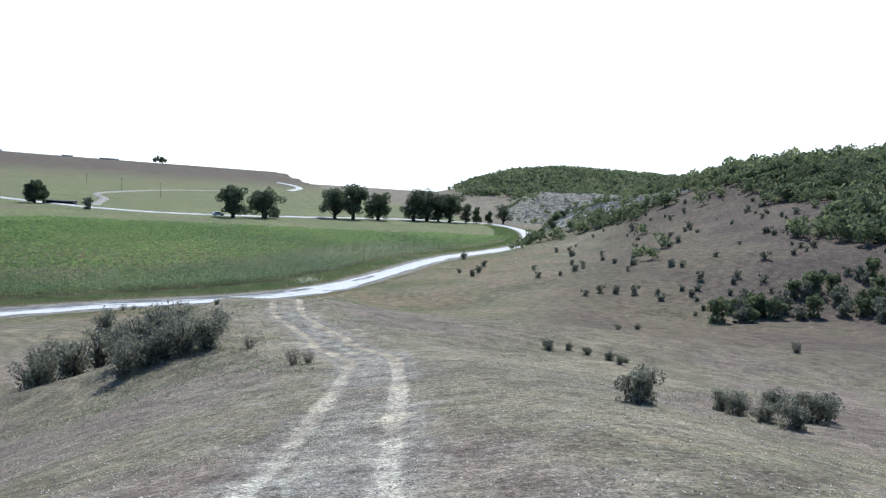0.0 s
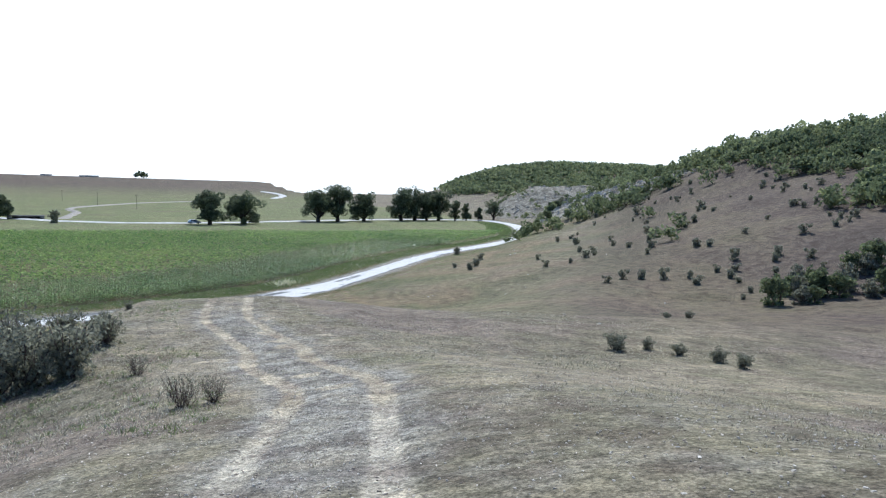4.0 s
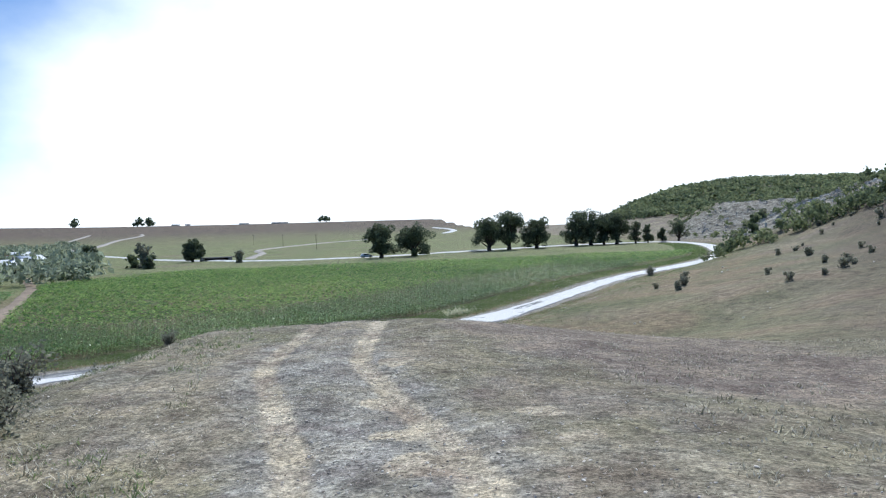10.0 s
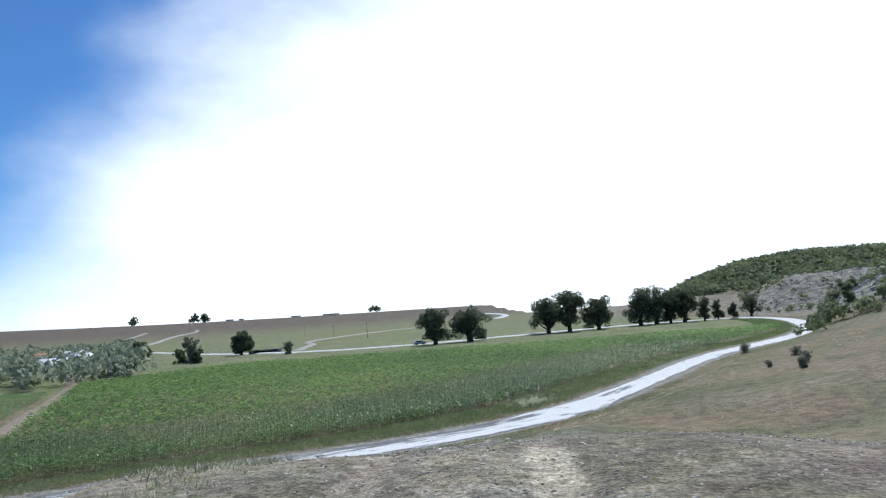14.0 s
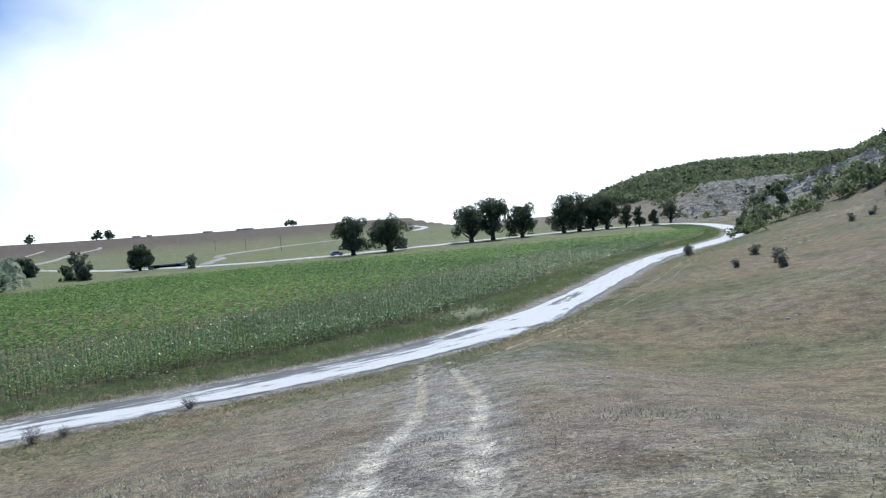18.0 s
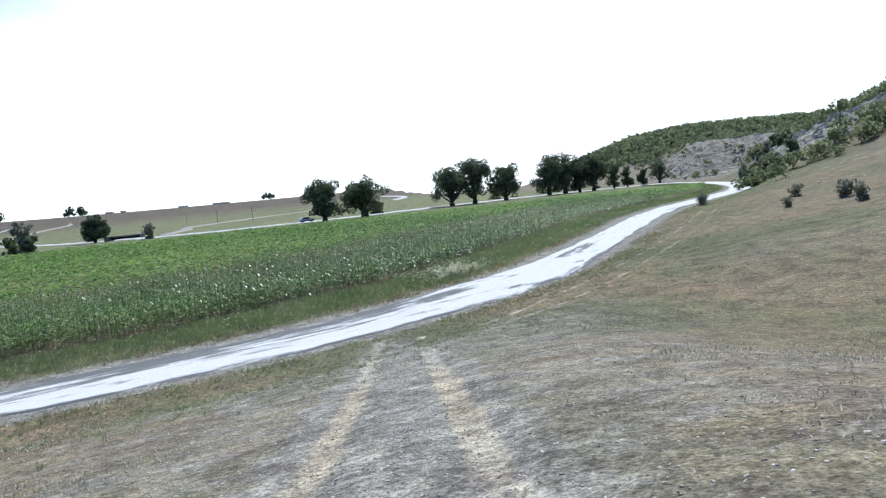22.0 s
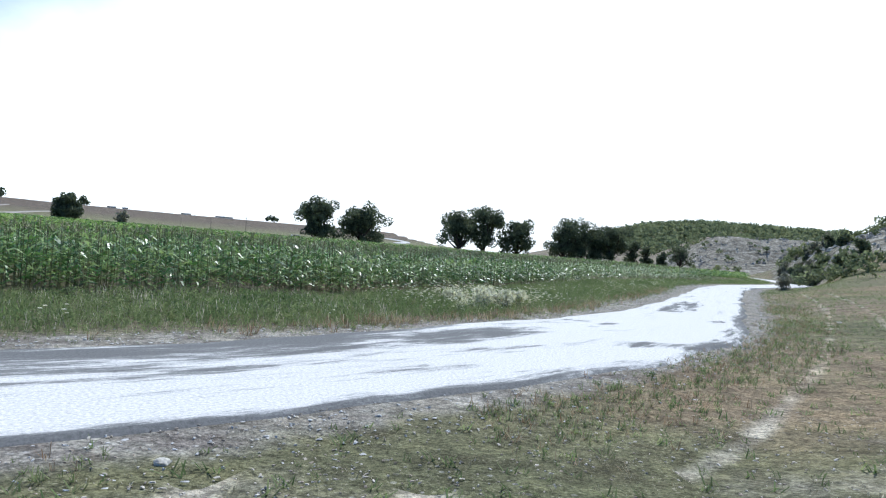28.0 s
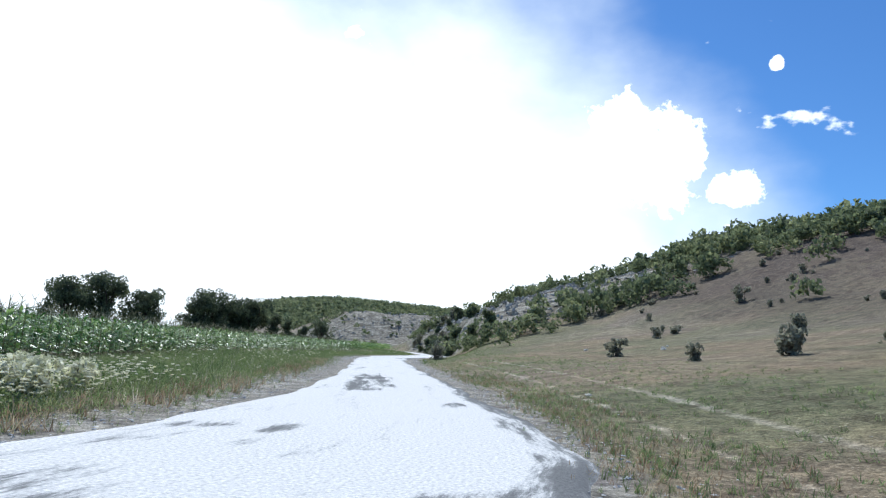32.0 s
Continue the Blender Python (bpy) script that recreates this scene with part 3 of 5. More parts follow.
def road_material():
    """Bright chalk gravel with darker silt in long streaks and patches, dusty grey at the edges."""
    m = bpy.data.materials.new("chalk_gravel")
    m.use_nodes = True
    N, L = m.node_tree.nodes, m.node_tree.links
    b = N["Principled BSDF"]
    b.inputs["Roughness"].default_value = 0.95
    b.inputs["Specular IOR Level"].default_value = 0.15
    xy = N.new("ShaderNodeCombineXYZ")
    first = None
    for k, name in enumerate(("along", "across")):
        at = N.new("ShaderNodeAttribute")
        at.attribute_name = name
        L.new(at.outputs["Fac"], xy.inputs[k])
        last = at
        first = at if k == 0 else first

    def streak(sx, sy, detail, rough):
        mp = N.new("ShaderNodeMapping")
        mp.inputs["Scale"].default_value = (sx, sy, 1)
        L.new(xy.outputs[0], mp.inputs[0])
        n = N.new("ShaderNodeTexNoise")
        n.inputs["Scale"].default_value, n.inputs["Detail"].default_value, n.inputs["Roughness"].default_value = 1, detail, rough
        L.new(mp.outputs[0], n.inputs["Vector"])
        return n.outputs[0]

    side = N.new("ShaderNodeMapRange")            # more silt on the field side
    L.new(last.outputs["Fac"], side.inputs[0])
    for k, v in enumerate((-2.9, 1.2, 0.33, -0.085)):
        side.inputs[k + 1].default_value = v
    reach = N.new("ShaderNodeMapRange")           # the wheels keep it white past the junction
    L.new(first.outputs["Fac"], reach.inputs[0])
    for k, v in enumerate((JUNCTION - 4, JUNCTION + 3.5, 1.0, 0.15)):
        reach.inputs[k + 1].default_value = v
    less = N.new("ShaderNodeMath")
    less.operation = "MULTIPLY"
    L.new(side.outputs[0], less.inputs[0])
    L.new(reach.outputs[0], less.inputs[1])
    sm = N.new("ShaderNodeMath")
    crisp = N.new("ShaderNodeMapRange")
    crisp.clamp = False
    L.new(streak(0.24, 1.3, 11, 0.74), crisp.inputs[0])
    for k, v in enumerate((0.3, 0.7, 0.16, 0.80)):
        crisp.inputs[k + 1].default_value = v
    L.new(crisp.outputs[0], sm.inputs[0])
    clean = N.new("ShaderNodeMath")
    clean.operation = "MULTIPLY_ADD"
    L.new(reach.outputs[0], clean.inputs[0])
    clean.inputs[1].default_value, clean.inputs[2].default_value = 0.13, -0.13
    both = N.new("ShaderNodeMath")
    L.new(less.outputs[0], both.inputs[0])
    L.new(clean.outputs[0], both.inputs[1])
    film = N.new("ShaderNodeAttribute")
    film.attribute_name = "silt"
    more = N.new("ShaderNodeMath")
    L.new(both.outputs[0], more.inputs[0])
    L.new(film.outputs["Fac"], more.inputs[1])
    edge = N.new("ShaderNodeMapRange")            # gravelly outer shoulder
    L.new(last.outputs["Fac"], edge.inputs[0])
    for k, v in enumerate((2.05, 2.7, 0.0, 0.3)):
        edge.inputs[k + 1].default_value = v
    rim = N.new("ShaderNodeMath")
    L.new(more.outputs[0], rim.inputs[0])
    L.new(edge.outputs[0], rim.inputs[1])
    L.new(rim.outputs[0], sm.inputs[1])
    r = N.new("ShaderNodeValToRGB")
    e = r.color_ramp.elements
    e[0].position, e[0].color = 0.47, (0.80, 0.77, 0.725, 1)
    e[1].position, e[1].color = 0.70, (0.19, 0.187, 0.18, 1)
    e.new(0.54).color = (0.66, 0.64, 0.605, 1)
    e.new(0.605).color = (0.30, 0.295, 0.28, 1)
    L.new(sm.outputs[0], r.inputs[0])
    fine = streak(24, 24, 6, 0.75)
    mr = N.new("ShaderNodeMapRange")
    for k, v in enumerate((0.32, 0.68, 0.55, 1.22)):
        mr.inputs[k + 1].default_value = v
    L.new(fine, mr.inputs[0])
    sc = N.new("ShaderNodeVectorMath")
    sc.operation = "SCALE"
    L.new(r.outputs[0], sc.inputs[0])
    L.new(mr.outputs[0], sc.inputs["Scale"])
    L.new(sc.outputs[0], b.inputs["Base Color"])
    bp = N.new("ShaderNodeBump")
    bp.inputs["Strength"].default_value, bp.inputs["Distance"].default_value = 0.3, 0.025
    L.new(fine, bp.inputs["Height"])
    L.new(bp.outputs[0], b.inputs["Normal"])
    return m


JUNCTION = float(to_line(np.array([-17.5]), np.array([85.5]), smooth_line(ROAD, 0.5))[1][0])
M_CHALK = road_material()


def strip_coordinates(made, width):
    ob, run, u = made
    float_attribute(ob.data, "along", np.repeat(run, len(u)))
    float_attribute(ob.data, "across", np.tile(u * width / 2, len(run)))
    return ob


ROAD_MADE = strip_coordinates(ribbon("road", smooth_line(ROAD, 0.4), 5.4, 0.05, M_CHALK, 33, 0.32, 4, "white chalky gravel road with grey silt streaks", narrow=((70, 80, 86, 91, 99, 120, 170, 260), (0.76, 0.84, 0.98, 0.96, 0.74, 0.66, 0.74, 0.95))), 5.4)
# damp silt: a wheel rut along the outer edge and patches in the hollows of the road
RUT = np.array([(-13.9, 88.6), (-13.1, 90.9), (-11.7, 95.2), (-10.0, 101.0), (-7.8, 109), (-5.0, 120), (-1.6, 133)], float)
co = np.zeros(len(ROAD_MADE.data.vertices) * 3, np.float32)
ROAD_MADE.data.vertices.foreach_get("co", co)
rx, ry = co[0::3].astype(float), co[1::3].astype(float)
silt = 0.2 * np.exp(-((to_line(rx, ry, smooth_line(RUT, 2.0))[0] / 0.26) ** 2))
for x, y, a, b, turn, amount in ((-6.2, 113.0, 1.7, 0.6, 70, 0.25), (-15.2, 98.6, 0.9, 0.35, 60, 0.2), (-16.7, 92.2, 0.6, 0.35, 40, 0.2), (-19.2, 86.2, 2.0, 0.8, 62, 0.16),
                                 (2.5, 148.0, 5, 1.0, 72, 0.2), (9.5, 178, 6, 1.2, 72, 0.2), (-11.9, 103.6, 5.0, 0.75, 74, 0.22), (-15.3, 87.7, 1.5, 0.6, 32, 0.24), (-12.1, 96.1, 0.9, 0.3, 60, 0.25), (-15.8, 92.0, 0.7, 0.25, 50, 0.22)):
    u, v = (rx - x) * math.cos(radians(turn)) + (ry - y) * math.sin(radians(turn)), (ry - y) * math.cos(radians(turn)) - (rx - x) * math.sin(radians(turn))
    silt = np.maximum(silt, amount * step(1.25, 0.5, np.hypot(u / a, v / b) + (fractal(rx / 0.9, ry / 0.9, 47) - 0.5) * 0.9))
float_attribute(ROAD_MADE.data, "silt", silt)
strip_coordinates(ribbon("far_road", smooth_line(FAR_ROAD, 3.0), 4.4, 0.3, M_ROAD, 5, 0.5, 6, "pale dirt road under the row of trees"), 4.4)

TRACK_LINE = smooth_line(TRACK, 0.25)


def worn_track(line, width, gauge, strength, gravel_amount, seed, label, bare=()):
    """Two wheel ruts, pressed a little into the turf, with a stony strip between and beside them."""
    ob, run, u = ribbon("dirt_track", line, width, 0.012, M_GROUND, 61, 0.0, seed, label, category="dirt track")
    off = np.tile(u * width / 2, (len(run), 1))
    sway = (fractal(run / 6, run * 0 + 3, seed, 3) - 0.5)[:, None] * 0.16
    half = 0.20 + 0.14 * fractal(run / 4, run * 0 + 5, seed, 3)[:, None]
    ends = (step(0, 4, run) * step(0, 4, run[-1] - run))[:, None]
    worn = (0.75 + 0.5 * fractal(run / 3, run * 0 + 11, seed, 3))[:, None]
    rut = np.exp(-(((np.abs(off + sway) - gauge / 2) / half) ** 2)) * (strength + 0.1) * ends * worn
    rut *= step(0, 0.8, width / 2 - np.abs(off))
    grav = gravel_amount * step(0.2, 2.2, width / 2 - np.abs(off)) * (0.5 + fractal(run / 7, run * 0 + 9, seed, 3))[:, None] * ends
    co = np.zeros(len(ob.data.vertices) * 3, np.float32)
    ob.data.vertices.foreach_get("co", co)
    pale = np.zeros(len(co) // 3)
    for x, y, a, b in bare:            # bare chalk showing through the turf
        pale = np.maximum(pale, 1.3 * step(1.3, 0.6, np.hypot((co[0::3] - x) / a, (co[1::3] - y) / b) + (fractal(co[0::3] / 0.3, co[1::3] / 0.3, seed) - 0.5)))
    float_attribute(ob.data, "rut", np.maximum(rut.ravel(), pale))
    around = paint_masks(ob.data, co[0::3].astype(float), co[1::3].astype(float), co[2::3].astype(float), np.zeros(len(co) // 3))
    float_attribute(ob.data, "gravel", np.maximum(grav.ravel(), around))
    co[2::3] -= (rut * 0.05).ravel()
    ob.data.vertices.foreach_set("co", co)
    return ob


worn_track(TRACK_LINE, 6.0, 1.62, 0.8, 0.68, 31, "pale twin-rut dirt track down the grassy spur",
           ((-3.2, 20.7, 0.5, 0.35), (-4.9, 18.7, 0.6, 0.25), (-2.4, 23.0, 0.35, 0.25), (-4.5, 23.3, 0.3, 0.3), (-1.6, 15.2, 0.3, 0.3), (-1.9, 21.8, 0.3, 0.2), (-3.9, 21.9, 0.3, 0.25), (-0.6, 13.0, 0.4, 0.3), (-5.2, 26.0, 0.3, 0.4)))
worn_track(smooth_line(np.array([(-11.6, 31.5), (-10.6, 28.6), (-9.3, 25.0), (-8.4, 22.0), (-7.8, 20.0), (-7.4, 18.0)], float), 0.5), 1.6, 0.0, 0.5, 0.1, 39, "faint pale path worn in the turf")
worn_track(smooth_line(SIDE_TRACK, 0.6), 3.6, 1.6, 0.42, 0.15, 37, "faint wheel marks in the turf beside the road")


# ---------------------------------------------------------------- plants
def leaf_cloud(blobs, count, size, rng, flat=0.0):
    """Verts and quads of small leaf sprays strewn over the shells of blobs (x, y, z, rx, ry, rz)."""
    blobs = np.asarray(blobs, float)
    vol = (blobs[:, 3] * blobs[:, 4] * blobs[:, 5]) ** (2 / 3)
    pick = rng.choice(len(blobs), count, p=vol / vol.sum())
    v = rng.normal(size=(count, 3))
    v /= np.linalg.norm(v, axis=1)[:, None]
    rad = rng.uniform(0.45, 1.08, (count, 1)) ** 0.6
    c = blobs[pick, :3] + v * rad * blobs[pick, 3:]
    a = rng.normal(size=(count, 3))
    a[:, 2] *= 1 - flat
    a /= np.linalg.norm(a, axis=1)[:, None]
    b = np.cross(a, rng.normal(size=(count, 3)))
    b /= np.linalg.norm(b, axis=1)[:, None]
    s = size * rng.uniform(0.55, 1.35, (count, 1))
    q = np.stack([c - a * s, c + b * s * 0.62, c + a * s, c - b * s * 0.62], 1)
    return q.reshape(-1, 3), np.arange(count * 4).reshape(-1, 4)


def limb(bm, a, b, ra, rb, sides=7, bend=0.0, rng=None, segments=3):
    """A tapered, slightly crooked limb from a to b."""
    a, b = Vector(a), Vector(b)
    axis = (b - a).normalized()
    p = axis.orthogonal().normalized()
    q = axis.cross(p)
    rings = []
    for k in range(segments + 1):
        u = k / segments
        c = a.lerp(b, u)
        if rng is not None and 0 < k < segments:
            c += Vector(rng.normal(size=3)) * bend * (b - a).length
        r = ra + (rb - ra) * u
        rings.append([bm.verts.new(c + (p * math.cos(w) + q * math.sin(w)) * r) for w in [2 * math.pi * n / sides for n in range(sides)]])
    for r0, r1 in zip(rings, rings[1:]):
        for n in range(sides):
            bm.faces.new((r0[n], r0[(n + 1) % sides], r1[(n + 1) % sides], r1[n]))
    bm.faces.new(rings[-1])


def part(name, bm, material, parent, label=""):
    me = bpy.data.meshes.new(name)
    bm.to_mesh(me)
    bm.free()
    for p in me.polygons:
        p.use_smooth = True
    me.materials.append(material)
    ob = new(name, me)
    ob.parent = parent
    if label:
        ob["label"] = label
    return ob


def part_mesh(name, verts, faces, material, parent, label=""):
    ob = new(name, mesh_from(name, verts, faces, [material], smooth=False))
    ob.parent = parent
    if label:
        ob["label"] = label
    return ob


def tree(x, y, height, spread, seed, label, trunk_h=0.1, leaves=9000, leaf=0.3, name="poplar_tree", lean=0.0, group="row of trees along the far road"):
    """A broad roadside tree: trunk, limbs and an uneven crown."""
    rng = np.random.default_rng(seed)
    base = new(name)
    base.matrix_world = pose(x, y, land_at(x, y) - 0.05)
    th = height * trunk_h
    bm = bmesh.new()
    limb(bm, (0, 0, -0.2), (lean, 0, th), spread * 0.085, spread * 0.065, 9, 0.02, rng)
    heads, blobs = [], []
    n = 11
    for k in range(n):
        w = 2 * math.pi * (k + rng.uniform(-0.3, 0.3)) / n
        up = rng.uniform(0.2, 0.84) * height
        out = spread * rng.uniform(0.24, 0.40) * (1.1 - 0.5 * abs(up / height - 0.45))
        tip = (lean + math.cos(w) * out, math.sin(w) * out, up)
        limb(bm, (lean * 0.9, 0, th * rng.uniform(0.75, 1.3)), tip, spread * 0.032, spread * 0.008, 6, 0.05, rng)
        heads.append(tip)
    limb(bm, (lean, 0, th * 0.9), (lean * 1.5, 0, height * 0.92), spread * 0.055, spread * 0.008, 7, 0.03, rng, 5)
    heads.append((lean * 1.5, 0, height * 0.85))
    heads += [(lean * 1.2 + rng.normal() * spread * 0.05, rng.normal() * spread * 0.05, height * q) for q in (0.42, 0.58, 0.7)]
    for hx, hy, hz in heads:
        for _ in range(5):
            r = spread * rng.uniform(0.09, 0.19)
            blobs.append((hx + rng.normal() * spread * 0.10, hy + rng.normal() * spread * 0.10, min(hz + rng.normal() * height * 0.085, height * 0.95) , r, r, r * rng.uniform(0.7, 1.1)))
    part("trunk", bm, M_BARK, base)
    v, f = leaf_cloud(blobs, leaves, leaf, rng)
    v[:, 2] = np.maximum(v[:, 2], height * trunk_h * rng.uniform(0.5, 1.1, len(v)))
    part_mesh("crown", v, f, M_LEAF, base)
    tagged(base, label, "tree", group)
    return base


for x, y, hgt, spr, sd in ((-157, 251, 8.6, 7.5, 11), (-78.5, 243.5, 11.4, 10.4, 12), (-69.5, 252.5, 11.2, 11.5, 13), (-47.6, 284, 13.6, 11.5, 14), (-40.4, 289, 14.6, 11.5, 15),
                           (-30.5, 298, 12.4, 11, 16), (-15.5, 316, 15.2, 11.5, 17), (-9.5, 322, 15.8, 12, 18), (1.5, 328, 13.8, 11, 19), (-4.0, 325, 12.5, 8, 29)):
    tree(x, y, hgt, spr, sd, "broad dark green poplar beside the dirt road")
for x, y, hgt, spr, sd in ((9.5, 333, 9.5, 5.5, 20), (15, 337, 8.5, 4.5, 21), (21.5, 342, 6.5, 3.8, 22), (29.5, 352, 11.5, 8.5, 23)):
    tree(x, y, hgt, spr, sd, "small dark roadside tree near the bend", leaves=2400)


def spread(template, faces, pos, yaw, scale, tilt=None, rng=None):
    """Copies of a small template (verts, quads) at many places, as one array of verts and one of quads."""
    n, k = len(pos), len(template)
    c, sn = np.cos(yaw)[:, None], np.sin(yaw)[:, None]
    sc = np.broadcast_to(np.asarray(scale, float).reshape(n, -1), (n, 3)) if np.ndim(scale) > 1 else np.repeat(np.asarray(scale, float)[:, None], 3, 1)
    tx, ty, tz = (template[None, :, a] * sc[:, a : a + 1] for a in range(3))
    v = np.stack([tx * c - ty * sn + pos[:, 0:1], tx * sn + ty * c + pos[:, 1:2], tz + pos[:, 2:3]], -1)
    f = faces[None] + (np.arange(n) * k)[:, None, None]
    return v.reshape(-1, 3), f.reshape(-1, faces.shape[1])


def join(chunks):
    vs, fs, base = [], [], 0
    for v, f in chunks:
        vs.append(v)
        fs.append(f + base)
        base += len(v)
    return np.vstack(vs), np.vstack(fs)


def stuff(name, chunks, material, label, category):
    v, f = join(chunks)
    return tagged(new(name, mesh_from(name, v, f, [material], smooth=False)), label, category, kind="stuff")


# ---------------------------------------------------------------- the maize field
FIELD_EDGE = np.array([(-52, 56), (-73, 80), (-107, 121), (-136, 152), (-230, 240)], float)     # dirt path on its far left


def in_maize(x, y):
    d, _ = to_line(x, y, ROAD_ROUGH)
    fd, _ = to_line(x, y, FAR_ROAD)
    e, _ = to_line(x, y, FIELD_EDGE)
    edge = -np.interp(y, [60, 72, 84, 130, 200, 300], [7.2, 7.4, 8.8, 9.4, 7.6, 6])
    far = np.interp(x, [-116, -110, -86, -60, -33, -4, 12, 32], [146, 176, 184, 196, 204, 222, 227, 244]) + 2.5 * (fractal(x / 6, y / 6, 8) - 0.5)
    return (d < edge + (fractal(x / 3, y / 3, 5) - 0.5) * 1.2) & (np.abs(fd) > 13) & (y < far) & (x > -116) & (e > 2.2)


def blade(length, width, rise, droop, twist, z0, ang, segs=2):
    """One arching leaf: a strip of quads."""
    out = []
    for k in range(segs + 1):
        u = k / segs
        r, z = length * u * (1 - 0.25 * droop * u), z0 + rise * u - droop * length * 0.75 * u * u
        w = width * (1 - u) ** 0.7 * (0.55 + 0.9 * min(u * 2, 1))+ 0.004
        for sgn in (-1, 1):
            out.append((r * math.cos(ang) - sgn * w * math.sin(ang), r * math.sin(ang) + sgn * w * math.cos(ang), z + sgn * w * twist))
    v = np.array(out)
    f = np.array([[2 * k, 2 * k + 1, 2 * k + 3, 2 * k + 2] for k in range(segs)])
    return v, f


def maize_plant(seed, leaves, segs=2):
    rng = np.random.default_rng(seed)
    chunks = []
    for k in range(leaves):
        z0 = 0.35 + 1.45 * k / leaves
        chunks.append(blade(rng.uniform(0.5, 0.8), 0.045, rng.uniform(0.25, 0.5), rng.uniform(0.4, 1.0), rng.uniform(-0.4, 0.4), z0, k * 2.4 + rng.uniform(-0.5, 0.5), segs))
    return join(chunks)


def stalk_shape():
    a = [(math.cos(w) * 0.016, math.sin(w) * 0.016) for w in (0, 2.1, 4.2)]
    v = np.array([(x, y, 0.0) for x, y in a] + [(x * 0.5, y * 0.5, 2.05) for x, y in a])
    return v, np.array([[0, 1, 4, 3], [1, 2, 5, 4], [2, 0, 3, 5]])


def tassel_shape():
    return join([blade(0.22, 0.012, 0.24, 0.2, 0, 1.98, a, 1) for a in (0.2, 1.9, 3.4, 5.0)])


rng = np.random.default_rng(5)
# rows that run along the road, planted closely where the road passes them
near_d = np.arange(7.3, 25, 0.72)
line_fine = smooth_line(ROAD, 0.24)
tang = np.gradient(line_fine, axis=0)
tang /= np.linalg.norm(tang, axis=1)[:, None]
keep = (line_fine[:, 0] > -62) & (line_fine[:, 1] < 175)
pts = []
for dd in near_d:
    q = line_fine[keep] + np.stack([-tang[keep, 1], tang[keep, 0]], -1) * dd
    q = q + rng.normal(scale=0.06, size=q.shape)
    thin = 0.92 if dd < 15 else 0.6
    pts.append(q[rng.random(len(q)) < thin * np.where(q[:, 1] > 130, 0.55, 1.0)])
pts = np.vstack(pts)
dpt, _ = to_line(pts[:, 0], pts[:, 1], ROAD_ROUGH)
pts = pts[in_maize(pts[:, 0], pts[:, 1]) & (dpt > -25.5)]
near_pos = np.column_stack([pts, land(pts[:, 0], pts[:, 1]) - 0.02])
size = 0.74 * rng.uniform(0.86, 1.12, len(near_pos)) * (0.93 + 0.14 * fractal(pts[:, 0] / 6, pts[:, 1] / 6, 4))
turn = rng.uniform(0, 6.28, len(near_pos))
chunks = []
for k in range(4):
    sel = np.arange(len(near_pos)) % 4 == k
    chunks.append(spread(*maize_plant(50 + k, 8), near_pos[sel], turn[sel], size[sel]))
stuff("maize_plants", chunks, M_CORN, "tall green maize rows at the edge of the field", "maize")
stuff("maize_stalks", [spread(*stalk_shape(), near_pos, turn, size)], M_STALK, "pale lower stalks of the maize rows", "maize")
stuff("maize_tassels", [spread(*tassel_shape(), near_pos[::2], turn[::2], size[::2])], M_TASSEL, "straw-coloured tassels on the maize", "maize")

# the rest of the field, as fuller clumps
cx, cy = np.meshgrid(np.arange(-118, 36, 0.8), np.arange(50, 250, 0.8))
cx, cy = cx.ravel() + rng.uniform(-0.4, 0.4, cx.size), cy.ravel() + rng.uniform(-0.4, 0.4, cx.size)
sel = in_maize(cx, cy)
cx, cy = cx[sel], cy[sel]
cd, _ = to_line(cx, cy, ROAD_ROUGH)
sel = ((cd < -24) | (cy > 172) | (cx < -60)) & (rng.random(len(cx)) < np.clip(190 / np.hypot(cx + 10, cy - 40), 0.6, 1))
cx, cy = cx[sel], cy[sel]
far_pos = np.column_stack([cx, cy, land(cx, cy) - 0.02])
fsize = 0.76 * rng.uniform(0.85, 1.15, len(far_pos)) * (0.92 + 0.16 * fractal(cx / 7, cy / 7, 4))
fturn = rng.uniform(0, 6.28, len(far_pos))


def maize_clump(seed):
    r = np.random.default_rng(seed)
    chunks = []
    for k in range(8):
        v, f = blade(r.uniform(0.6, 0.95), 0.17, r.uniform(0.2, 0.5), r.uniform(0.4, 0.9), r.uniform(-0.5, 0.5), r.uniform(1.0, 1.85), r.uniform(0, 6.28), 1)
        chunks.append((v + np.array([r.uniform(-0.4, 0.4), r.uniform(-0.4, 0.4), 0]), f))
    return join(chunks)


chunks = []
for k in range(4):
    sel = np.arange(len(far_pos)) % 4 == k
    chunks.append(spread(*maize_clump(80 + k), far_pos[sel], fturn[sel], fsize[sel]))
stuff("maize_field", chunks, M_FIELD, "broad green maize field on the valley floor", "maize")
ribbon("field_path", smooth_line(FIELD_EDGE, 1.5), 2.4, 0.12, mat("tan_field_path", [(0.23, 0.17, 0.12), (0.33, 0.26, 0.19)], 0.6, 9, 0.95, 0.3), 5, 0.3, 12, "narrow dirt path between two green fields", category="dirt path")


# ---------------------------------------------------------------- grass, weeds and stones
def tuft(seed, blades, h, lean, w):
    r = np.random.default_rng(seed)
    chunks = []
    for _ in range(blades):
        a = r.uniform(0, 6.28)
        chunks.append(blade(lean * r.uniform(0.3, 1.0), w, h * r.uniform(0.5, 1.0), 0.1, 0, 0.0, a, 1))
        chunks[-1][0][:, :2] += r.uniform(-0.07, 0.07, 2)
    return join(chunks)


